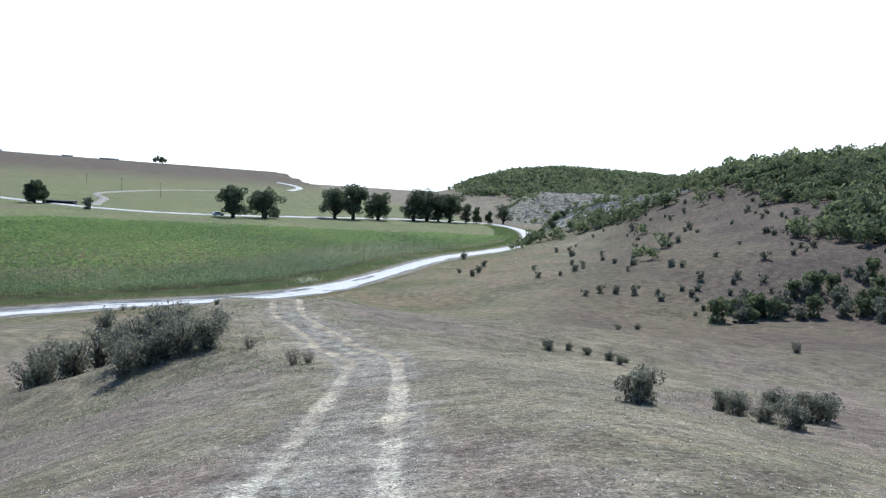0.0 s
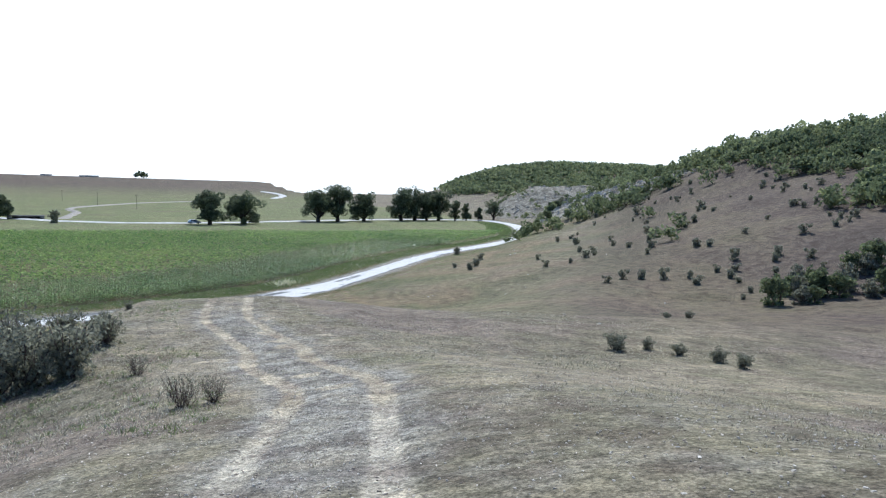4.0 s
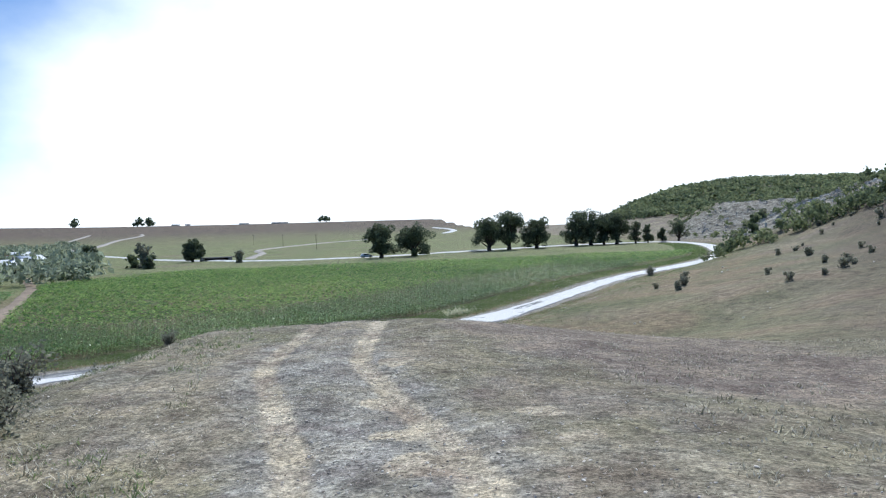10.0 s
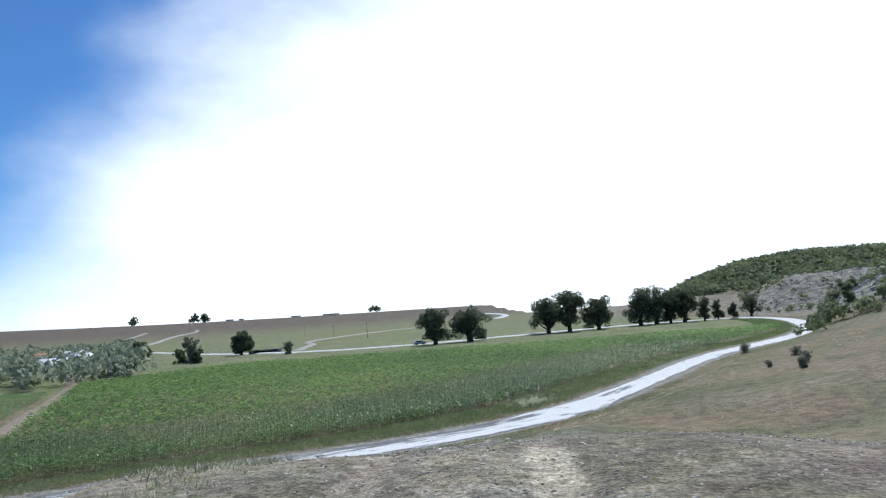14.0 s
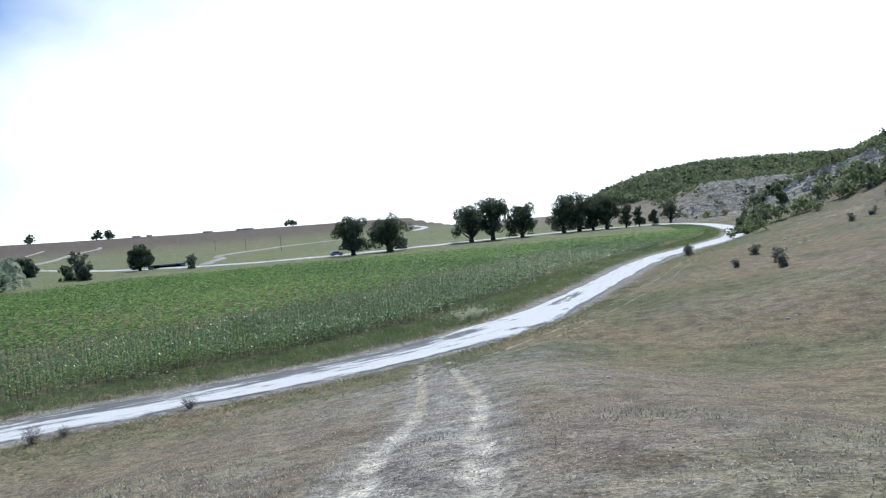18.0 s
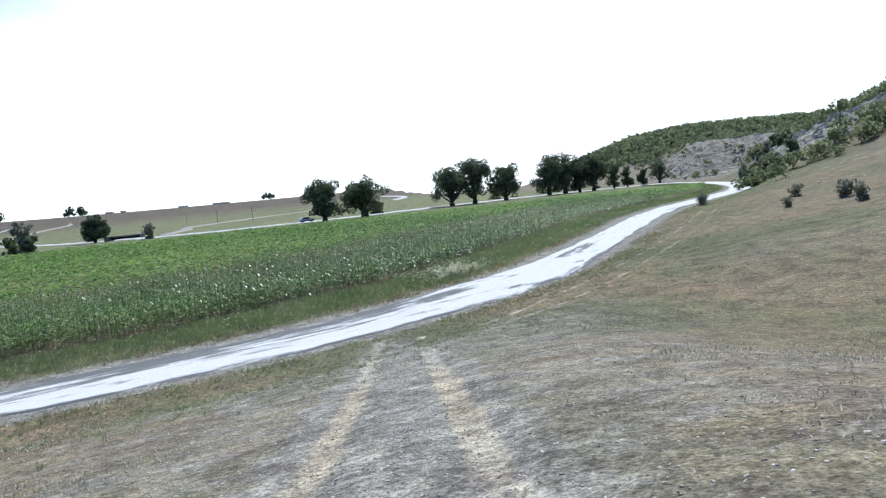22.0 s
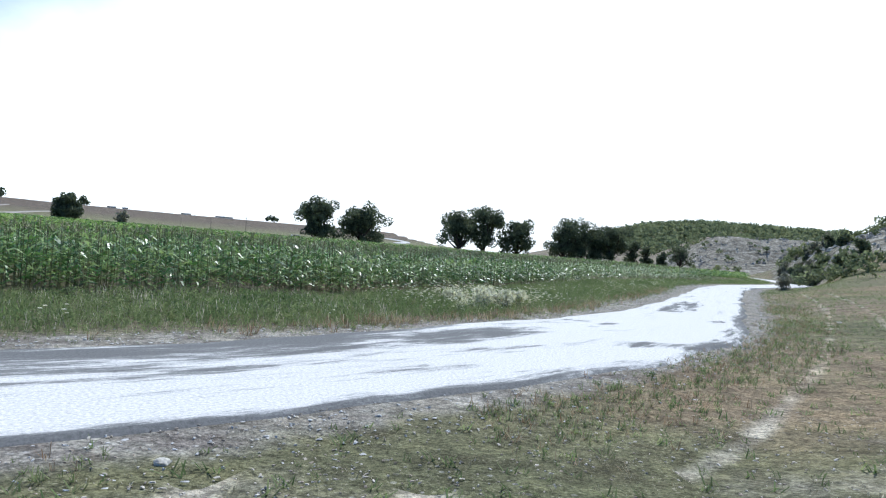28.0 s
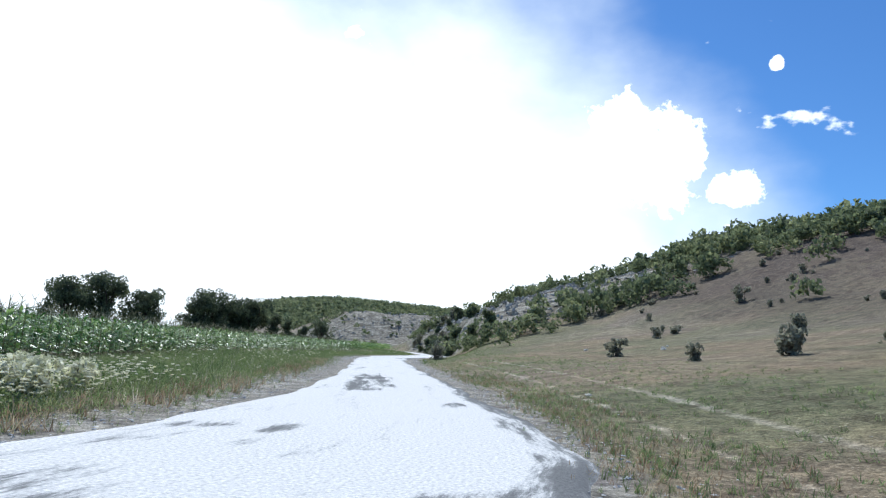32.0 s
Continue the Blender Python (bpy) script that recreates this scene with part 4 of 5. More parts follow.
def scatter_along(line, n, reach, rng, power=1.0):
    i = rng.integers(0, len(line), n)
    off = rng.uniform(-1, 1, n)
    off = np.sign(off) * np.abs(off) ** power * reach
    t = np.gradient(line, axis=0)[i]
    t /= np.linalg.norm(t, axis=1)[:, None]
    return line[i] + np.stack([t[:, 1], -t[:, 0]], -1) * off[:, None] + rng.normal(scale=0.2, size=(n, 2)), off


rng = np.random.default_rng(8)
p, off = scatter_along(TRACK_LINE[96:], 120000, 17, rng, 1.3)
rutness = np.abs(np.abs(off) - 0.8) < 0.42
d, _ = to_line(p[:, 0], p[:, 1], ROAD_ROUGH)
patch = fractal(p[:, 0] / 3.2, p[:, 1] / 3.2, 17)
ok = (~rutness) & (d > 3.1) & (patch + rng.normal(size=len(p)) * 0.05 > np.interp(np.abs(off), [0.8, 5.5], [0.63, 0.46]))
p = p[ok]
pos = np.column_stack([p, land(p[:, 0], p[:, 1])])
sz = rng.uniform(0.45, 1.1, len(p)) * (0.7 + 0.6 * step(0.5, 0.75, fractal(p[:, 0] / 5, p[:, 1] / 5, 61)))
chunks = []
for k in range(3):
    sel = np.arange(len(p)) % 3 == k
    chunks.append(spread(*tuft(20 + k, 4, 0.06, 0.06, 0.009), pos[sel], rng.uniform(0, 6.28, sel.sum()), sz[sel]))
stuff("dry_grass_tufts", chunks, M_DRY, "short dry straw-coloured grass tufts on the slope", "grass")

# longer bleached grass on the flank that the wheels never touch
rng_flank = np.random.default_rng(28)
p = np.column_stack([rng_flank.uniform(-16, -2, 16000), rng_flank.uniform(9, 40, 16000)])
beside = to_line(p[:, 0], p[:, 1], TRACK)[0]
p = p[(beside < -2.0) & (beside > -10) & (fractal(p[:, 0] / 1.7, p[:, 1] / 1.7, 91) + rng_flank.normal(size=len(p)) * 0.04 > 0.53)]
pos = np.column_stack([p, land(p[:, 0], p[:, 1])])
pale = rng_flank.random(len(p)) < 0.7
for name, keep, material, label in (("bleached_grass", pale, M_DRY, "long bleached grass on the flank of the spur"), ("olive_grass", ~pale, M_WEED, "long olive grass on the flank of the spur")):
    stuff(name, [spread(*tuft(180 + k, 7, 0.10, 0.12, 0.005), pos[keep][k::2], rng_flank.uniform(0, 6.28, len(pos[keep][k::2])), rng_flank.uniform(0.5, 1.1, len(pos[keep][k::2]))) for k in range(2)], material, label, "grass")

# greener grass by the road and weeds on the verge of the maize
p, off = scatter_along(smooth_line(ROAD, 0.5)[560:], 120000, 13, rng, 0.85)
d, _ = to_line(p[:, 0], p[:, 1], ROAD_ROUGH)
ok = (np.abs(d) > 2.75 + 0.5 * rng.random(len(p))) & ~in_maize(p[:, 0], p[:, 1]) & (p[:, 1] < 320) & (p[:, 0] > -85)
p, d = p[ok], d[ok]
verge = d < 0
pos = np.column_stack([p, land(p[:, 0], p[:, 1])])
stand = fractal(p[:, 0] / 2.5, p[:, 1] / 2.5, 33)
tall = (0.35 + 0.95 * stand * step(2.8, 5.5, -d)) * np.interp(p[:, 1], [60, 140, 250], [1, 1.1, 1.7])
lush_ = verge & (rng.random(len(p)) < np.where(d > -4.0, 0.35, 1.0))
chunks = []
for k in range(4):
    sel = lush_ & (np.arange(len(p)) % 4 == k)
    chunks.append(spread(*tuft(40 + k, 9, 0.30, 0.36, 0.012), pos[sel], rng.uniform(0, 6.28, sel.sum()), tall[sel]))
stuff("verge_weeds", chunks, M_WEED, "rank green weeds on the verge between road and maize", "weeds")
i_ = rng.integers(715, 960, 42000)
near_line = smooth_line(ROAD, 0.5)
t_ = np.gradient(near_line, axis=0)
fp = near_line[i_] + np.stack([-t_[i_, 1], t_[i_, 0]], -1) / np.linalg.norm(t_[i_], axis=1)[:, None] * (2.7 + 6.5 * rng.random(42000) ** 0.9)[:, None]
fp = fp + rng.normal(scale=0.25, size=fp.shape)
fp = fp[~in_maize(fp[:, 0], fp[:, 1])]
fpos = np.column_stack([fp, land(fp[:, 0], fp[:, 1])])
fd = -to_line(fp[:, 0], fp[:, 1], ROAD_ROUGH)[0]
fsz = (0.4 + 0.8 * fractal(fp[:, 0] / 2.2, fp[:, 1] / 2.2, 34)) * (0.35 + 0.65 * step(2.6, 4.8, fd)) * rng.uniform(0.7, 1.2, len(fp))
pick = rng.random(len(fp))
sel = pick < 0.8


def leafy_weed(seed):
    """A low bushy weed: small leaves at all angles on a short mound."""
    r = np.random.default_rng(seed)
    v, f = leaf_cloud([(r.normal() * 0.05, r.normal() * 0.05, r.uniform(0.06, 0.26), 0.09, 0.09, 0.08) for _ in range(4)], 13, 0.022, r)
    v[:, 2] = np.maximum(v[:, 2], 0.0)
    return v, f


stuff("leafy_weeds", [spread(*leafy_weed(170 + k), fpos[pick < 0.62][k::3], rng.uniform(0, 6.28, len(fpos[pick < 0.62][k::3])), 1.15 * fsz[pick < 0.62][k::3]) for k in range(3)], M_WEED,
      "bushy small-leaved green weeds on the road verge", "weeds")
sel = (pick > 0.45) & (pick < 0.8)
stuff("fine_weeds", [spread(*tuft(140 + k, 6, 0.30, 0.26, 0.007), fpos[sel][k::3], rng.uniform(0, 6.28, len(fpos[sel][k::3])), fsz[sel][k::3]) for k in range(3)], M_WEED,
      "dense fine green stems on the road verge", "weeds")
sel = pick < 0.8
stuff("withered_stems", [spread(*tuft(150 + k, 3, 0.34, 0.20, 0.004), fpos[~sel][k::2], rng.uniform(0, 6.28, len(fpos[~sel][k::2])), fsz[~sel][k::2]) for k in range(2)], M_DRY,
      "withered grey-brown stems among the verge weeds", "grass")
sel = verge & (rng.random(len(p)) < np.where(d > -4.0, 0.9, 0.04)) & (stand > 0.38) & (p[:, 1] < 125)
stuff("verge_straw", [spread(*tuft(47, 10, 0.26, 0.2, 0.007), pos[sel], rng.uniform(0, 6.28, sel.sum()), 0.5 + 0.6 * rng.random(sel.sum()))], M_RUST,
      "rust-brown dry grass along the road's edge", "grass")
sel = ~verge & (rng.random(len(p)) < 0.95 * step(15, 4, d) * (0.25 + 1.1 * stand))
stuff("roadside_grass", [spread(*tuft(44, 6, 0.085, 0.12, 0.0055), pos[sel], rng.uniform(0, 6.28, sel.sum()), rng.uniform(0.5, 1.3, sel.sum()))], M_WEED,
      "low patchy green grass beside the gravel road", "grass")


i_ = rng.integers(690, 930, 15000)
ep = near_line[i_] - np.stack([-t_[i_, 1], t_[i_, 0]], -1) / np.linalg.norm(t_[i_], axis=1)[:, None] * (3.0 + 1.8 * rng.random(15000) ** 1.8)[:, None]
ep = ep + rng.normal(scale=0.3, size=ep.shape)
ep = ep[(fractal(ep[:, 0] / 1.6, ep[:, 1] / 1.6, 73) > 0.42) & (np.abs(to_line(ep[:, 0], ep[:, 1], TRACK)[0]) > 1.6)]
epos = np.column_stack([ep, land(ep[:, 0], ep[:, 1])])
half = rng.random(len(ep)) < 0.55
esz = rng.uniform(0.3, 0.75, len(ep))
stuff("edge_weeds", [spread(*tuft(160, 6, 0.20, 0.16, 0.005), epos[half], rng.uniform(0, 6.28, half.sum()), esz[half])], M_WEED, "low olive weeds along the road's edge", "weeds")
stuff("edge_straw", [spread(*tuft(161, 5, 0.20, 0.15, 0.0045), epos[~half], rng.uniform(0, 6.28, (~half).sum()), esz[~half])], M_RUST, "brown dry stems along the road's edge", "grass")


def flower_head(seed):
    """A few small cream blossoms at the height of the weeds."""
    r = np.random.default_rng(seed)
    chunks = []
    for _ in range(5):
        c = np.array([r.uniform(-0.25, 0.25), r.uniform(-0.25, 0.25), r.uniform(0.22, 0.5)])
        for a in (0.0, 1.57):
            q = np.array([(-0.04, 0, 0), (0, -0.034, 0.02), (0.04, 0, 0), (0, 0.034, 0.02)])
            q = q @ np.array([[math.cos(a), math.sin(a), 0], [-math.sin(a), math.cos(a), 0], [0, 0, 1]])
            chunks.append((q + c, np.array([[0, 1, 2, 3]])))
    return join(chunks)


sel = verge & (d < -3.8) & (rng.random(len(p)) < 0.05 * step(0.45, 0.7, fractal(p[:, 0] / 5, p[:, 1] / 5, 71)) + np.exp(-((p[:, 0] + 19.6) / 1.8) ** 2 - ((p[:, 1] - 95.2) / 3.2) ** 2))
stuff("verge_flowers", [spread(*flower_head(k), pos[sel][k::3], rng.uniform(0, 6.28, len(pos[sel][k::3])), 0.8 + 0.5 * rng.random(len(pos[sel][k::3]))) for k in range(3)], M_PETAL,
      "small cream wild flowers among the verge weeds", "flowers")


def stone_shape(seed):
    r = np.random.default_rng(seed)
    v = np.array([(x, y, z) for z in (-0.4, 0.5) for x, y in ((-1, -1), (1, -1), (1, 1), (-1, 1))], float) * 0.5
    v[4:, :2] *= 0.6
    v += r.normal(scale=0.09, size=v.shape)
    return v, np.array([[4, 5, 6, 7], [0, 1, 5, 4], [1, 2, 6, 5], [2, 3, 7, 6], [3, 0, 4, 7]])


p, off = scatter_along(TRACK_LINE[96:], 64000, 10, rng, 1.6)
d, _ = to_line(p[:, 0], p[:, 1], ROAD_ROUGH)
p = p[d > 2]
q, off = scatter_along(smooth_line(ROAD, 0.5)[560:800], 3500, 3.2, rng, 0.5)
p = np.vstack([p, q])
pos = np.column_stack([p, land(p[:, 0], p[:, 1]) + 0.015])
sz = np.column_stack([0.02 + 0.035 * rng.random(len(p)) ** 3, 0.02 + 0.035 * rng.random(len(p)) ** 3, 0.015 + 0.02 * rng.random(len(p)) ** 2])
t_ = np.gradient(smooth_line(ROAD, 0.5), axis=0)
edge_line = smooth_line(ROAD, 0.5)
i_ = rng.integers(640, min(1000, len(edge_line)), 11000)
n_ = np.stack([t_[i_, 1], -t_[i_, 0]], -1) / np.linalg.norm(t_[i_], axis=1)[:, None]
q = edge_line[i_] + n_ * (np.sign(rng.uniform(-1, 1, 11000)) * (2.8 + 0.5 * rng.normal(size=11000)))[:, None]
q = q + rng.normal(scale=0.25, size=q.shape)
epos = np.column_stack([q, land(q[:, 0], q[:, 1]) + 0.012])
esz = (0.018 + 0.045 * rng.random((11000, 3)) ** 3) * np.array([1, 1, 0.6])
stuff("shoulder_stones", [spread(*stone_shape(4), epos, rng.uniform(0, 6.28, 11000), esz)], M_ROAD, "loose white chalk stones along the road's edges", "gravel")
stuff("gravel", [spread(*stone_shape(3), pos, rng.uniform(0, 6.28, len(p)), sz * 0.8)], M_PEBBLE, "loose pale pebbles on the track", "gravel")


def rock(x, y, sx, sy, sz, seed, label="pale limestone lump lying in the grass"):
    bm = bmesh.new()
    bmesh.ops.create_icosphere(bm, subdivisions=2, radius=0.5)
    r = np.random.default_rng(seed)
    o = Vector(r.uniform(0, 50, 3))
    for v in bm.verts:
        k = 1 + 0.5 * noise.noise(v.co * 2.2 + o)
        v.co = Vector((v.co.x * sx * k, v.co.y * sy * k, max(v.co.z * k, -0.3) * sz))
    me = bpy.data.meshes.new("rock")
    bm.to_mesh(me)
    bm.free()
    me.materials.append(M_STONE)
    ob = new("rock", me)
    ob.matrix_world = pose(x, y, land_at(x, y) + sz * 0.12, 0, 0, r.uniform(0, 360))
    return tagged(ob, label, "rock", "stones in the pasture")


for n, (x, y, a) in enumerate(((11.7, 40.4, 0.6), (12.1, 40.9, 1.0), (12.6, 41.2, 0.4), (7.0, 51.0, 0.4), (8.5, 29.4, 0.28), (11.5, 78.2, 0.35), (16.8, 139.0, 0.9), (-20.2, 77.0, 0.26), (-12.6, 63.9, 0.22),
                             (14.6, 125.0, 0.8), (15.6, 126.4, 0.6), (17.2, 128.0, 0.5), (-7.1, 99.4, 0.36), (9, 76, 0.4), (12.5, 84, 0.35), (24, 92, 0.5), (-10.0, 58.5, 0.26), (0.4, 79.2, 0.5), (0.9, 79.6, 0.35), (-1.5, 58.3, 0.3),
                             (20.5, 57.0, 0.4), (10.4, 48.0, 0.35), (-19.4, 74.3, 0.2), (-11.0, 66.2, 0.18), (-8.6, 60.8, 0.2), (2.2, 71.5, 0.3))):
    rock(x, y, a * 0.6, a * 0.42, a * 0.3, 60 + n)


# ---------------------------------------------------------------- bushes
def bush(size, seed, name="thorn_bush", leafy=1.0, leaf=0.05, leaves=1100, squat=0.8, material=None, stems=9):
    """A many-stemmed bush at the origin: stems from the root and a ragged foliage."""
    rng = np.random.default_rng(seed)
    base = new(name)
    bm = bmesh.new()
    blobs = []
    for k in range(stems):
        w = rng.uniform(0, 6.28)
        out, up = size * rng.uniform(0.1, 0.42), size * squat * rng.uniform(0.5, 1.0)
        tip = (math.cos(w) * out, math.sin(w) * out, up)
        limb(bm, (math.cos(w) * 0.05 * size, math.sin(w) * 0.05 * size, -0.05), tip, 0.016 * size + 0.004, 0.004, 4, 0.06, rng)
        for _ in range(3):
            u = rng.uniform(0.35, 1.0)
            r = size * rng.uniform(0.08, 0.17)
            blobs.append((tip[0] * u + rng.normal() * size * 0.09, tip[1] * u + rng.normal() * size * 0.09, max(tip[2] * u, r * 0.6), r, r, r * 0.9))
        r = size * rng.uniform(0.07, 0.13)
        blobs.append((tip[0] * 0.8 + rng.normal() * size * 0.07, tip[1] * 0.8 + rng.normal() * size * 0.07, r * 0.7, r, r, r))
    part("branchwork", bm, M_TWIG, base)
    v, f = leaf_cloud(blobs, int(leaves * leafy), leaf * size ** 0.6, rng)
    v[:, 2] = np.maximum(v[:, 2], 0.0)
    part_mesh("foliage", v, f, material or M_BUSH, base)
    return base


def dry_bush(size, seed):
    """A leafless thorny bush of fine twigs with a few withered leaves."""
    rng = np.random.default_rng(seed)
    base = new("dry_bush")
    bm = bmesh.new()
    for k in range(34):
        w, out, up = rng.uniform(0, 6.28), size * rng.uniform(0.15, 0.6), size * rng.uniform(0.35, 0.95)
        a = Vector((math.cos(w) * 0.04, math.sin(w) * 0.04, -0.03))
        b = Vector((math.cos(w) * out, math.sin(w) * out, up))
        limb(bm, a, b, 0.011 * size, 0.003, 4, 0.05, rng, 4)
        for _ in range(3):
            c = a.lerp(b, rng.uniform(0.4, 0.95))
            limb(bm, c, c + Vector(rng.normal(size=3)) * 0.16 * size + Vector((0, 0, 0.07)), 0.005 * size, 0.002, 3, 0.05, rng, 2)
    part("branchwork", bm, M_TWIG, base)
    v, f = leaf_cloud([(0, 0, size * 0.5, size * 0.45, size * 0.45, size * 0.35)], 260, 0.03, rng)
    part_mesh("foliage", v, f, M_BUSH, base, "withered brownish leaves")
    return base


def plant_all(templates, places, label, category, group, seed=1):
    """Copies of the templates at (x, y, size); the templates themselves take the first places."""
    rng = np.random.default_rng(seed)
    for n, (x, y, size) in enumerate(places):
        tmpl = templates[n % len(templates)]
        ob = tmpl if n < len(templates) else copy_thing(tmpl, Matrix())
        ob.matrix_basis = pose(x, y, land_at(x, y) - 0.04, 0, 0, rng.uniform(0, 360)) @ Matrix.Diagonal((size, size, size * rng.uniform(0.85, 1.15), 1))
        tagged(ob, label, category, group)


# thicket on the left flank of the spur
plant_all([bush(1, 301, leaves=2100, leaf=0.03, stems=20), bush(1, 302, leaves=2100, leaf=0.03, stems=20), bush(1, 303, leaves=2100, leaf=0.03, squat=1.0, stems=20)],
          [(-16.6, 18.6, 2.1), (-15.4, 19.4, 2.2), (-14.9, 21.0, 2.2), (-11.9, 17.5, 1.9), (-10.8, 16.9, 2.0), (-10.1, 17.1, 1.7), (-9.6, 17.9, 2.0), (-8.7, 18.2, 2.2), (-9.2, 21.4, 1.2), (-19.6, 17.4, 1.6),
           (-13.3, 22.2, 2.3), (-12.2, 21.0, 2.0), (-10.9, 20.2, 2.1), (-12.6, 25.3, 1.5), (-11.3, 15.8, 1.5), (-9.4, 21.9, 0.9), (-11.9, 29.2, 0.5), (-17.8, 21.5, 2.2), (-17.5, 29.0, 2.0), (-20.0, 34.0, 2.2), (-25.0, 42.0, 2.2)],
          "dusty grey-green thorn bush on the grassy flank", "bush", "thicket on the spur")
plant_all([dry_bush(1.0, 311), dry_bush(1.0, 312)], [(-3.4, 12.3, 0.72), (-2.9, 12.6, 0.55), (-6.5, 17.5, 0.75), (-34.0, 64.0, 0.9), (-29.6, 69.0, 0.95), (-33.2, 64.9, 0.6), (-7.0, 41.0, 0.35)],
          "leafless grey-brown thorn bush in dry grass", "bush", "dry bushes")
plant_all([bush(1, 321, leaves=2600, leaf=0.03, stems=14), bush(1, 322, leaves=2600, leaf=0.03, stems=14)], [(6.1, 1.5, 0.95), (6.4, 1.8, 0.6), (9.8, 5.8, 0.9), (9.7, 4.9, 0.8), (9.9, 3.8, 0.85), (10.2, 3.0, 0.9), (11.6, 4.8, 1.1), (11.9, 7.4, 0.9), (12.4, 5.6, 1.0), (13.0, 7.0, 0.9),
           (7.4, 22.4, 0.85), (8.5, 22.5, 0.5), (9.3, 21.7, 0.55), (10.2, 20.8, 0.7), (10.4, 19.4, 0.6), (10.9, 20.4, 0.45), (-5.4, 46.2, 0.9), (5.5, 147.6, 2.0), (16.5, 44.5, 0.7), (18.5, 46.0, 0.8), (24.1, 30.4, 0.9),
           (-47.5, 56.5, 1.6), (-49.0, 58.0, 1.4), (-52.0, 57.0, 1.7)],
          "low dull green thorn bush on the pasture", "bush", "scattered thorn bushes")
# bushes dotted over the far side of the hollow
rng = np.random.default_rng(77)
dots = [(6.1, 101.0, 1.3), (4.2, 109.0, 1.0), (9.0, 122.5, 1.5), (7.4, 106.8, 1.6), (28.7, 142.0, 1.5), (25.9, 141.0, 1.3), (26.2, 124.2, 1.5), (27.0, 125.5, 1.0), (15.1, 87.5, 1.2), (18.4, 87.8, 0.9), (22.8, 94.0, 1.0),
        (20.5, 70.2, 1.1), (22.4, 70.2, 1.2), (26.7, 66.8, 1.4), (34.1, 75.8, 1.5), (33.5, 85.5, 1.6), (34.6, 84.2, 1.2), (24.6, 69.9, 1.3), (27.3, 70.0, 1.0), (32.4, 71.3, 1.3), (27.7, 85.9, 0.9), (42.3, 110.4, 1.7), (50.0, 128.0, 2.0), (44.6, 150.0, 2.2)]
while len(dots) < 150:
    s_, D_ = rng.uniform(-4, 112), rng.uniform(28, 78)
    x, y = -20 + s_ * AX + D_ * AY, 77 + s_ * AY - D_ * AX
    if rng.random() < (0.08 + 0.9 * (D_ / 78) ** 2 * (1 - 0.5 * s_ / 112)) * (0.3 + 1.4 * (float(fractal(np.array([x / 7]), np.array([y / 7]), 83)[0]) > 0.5)):
        dots.append((x, y, rng.uniform(0.6, 1.5)))
plant_all([bush(1, 331, leaves=420, leaf=0.08), bush(1, 332, leaves=420, leaf=0.08), bush(1, 333, leaves=420, leaf=0.08)], dots, "small round dark bush on the bare hillside", "bush", "bushes dotted over the hillside")
# dense thicket along the bottom of the hollow
row = []
while len(row) < 60:
    u, v = rng.random(), rng.random() ** 1.4
    row.append((29 + 30 * u + rng.normal() * 1.2, 57 - 4 * u + (4 + 16 * u) * v + rng.normal(), rng.uniform(1.4, 3.0)))
plant_all([bush(1, 341, leaves=1500, leaf=0.05, squat=1.0, material=M_SCRUB), bush(1, 342, leaves=1500, leaf=0.05, squat=1.0)], row, "tall dark green thicket bush in the hollow", "bush", "thicket in the hollow")
# bushes by the bend and under the trees
bend = [(-68.5, 250, 3.4), (-150, 213, 6.5), (-145, 209, 5.5), (-156, 216, 6), (-127.6, 234.6, 4.6), (-220, 273, 9.0)]
for _ in range(46):
    u = rng.random()
    bend.append((24.5 + 14 * u + rng.random() ** 1.6 * 9, 196 + 62 * u + rng.normal() * 3, rng.uniform(1.6, 3.6)))
plant_all([bush(1, 351, leaves=700, leaf=0.085, material=M_SCRUB), bush(1, 352, leaves=700, leaf=0.085, squat=1.1), bush(1, 353, leaves=700, leaf=0.085, material=M_LEAF)], bend,
          "dense dark green bush beside the road", "bush", "large bushes on the valley floor")


# ---------------------------------------------------------------- woods and scrub on the hills
def clump_shape(seed, quads, leaf):
    r = np.random.default_rng(seed)
    blobs = [(r.normal() * 0.22, r.normal() * 0.22, r.uniform(0.35, 0.85), 0.28, 0.28, 0.25) for _ in range(6)]
    v, f = leaf_cloud(blobs, quads, leaf, r)
    v[:, 2] = np.maximum(v[:, 2], 0)
    return v, f


def wooded(name, n, region, size, seed, label, quads, leaf, material):
    """Scrub oak crowns strewn over a stretch of the hill: region gives candidates and their density."""
    rng = np.random.default_rng(seed)
    x, y, dens = region(rng, n)
    ok = rng.random(len(x)) < dens
    x, y = x[ok], y[ok]
    pos = np.column_stack([x, y, land(x, y) - 0.15])
    sc = rng.uniform(0.55, 1.25, len(x)) * size
    sc = np.column_stack([sc, sc, sc * rng.uniform(0.7, 1.25, len(x))])
    chunks = []
    for k in range(3):
        sel = np.arange(len(x)) % 3 == k
        if sel.any():
            chunks.append(spread(*clump_shape(seed + k, quads, leaf), pos[sel], rng.uniform(0, 6.28, sel.sum()), sc[sel]))
    return stuff(name, chunks, material, label, "woodland")


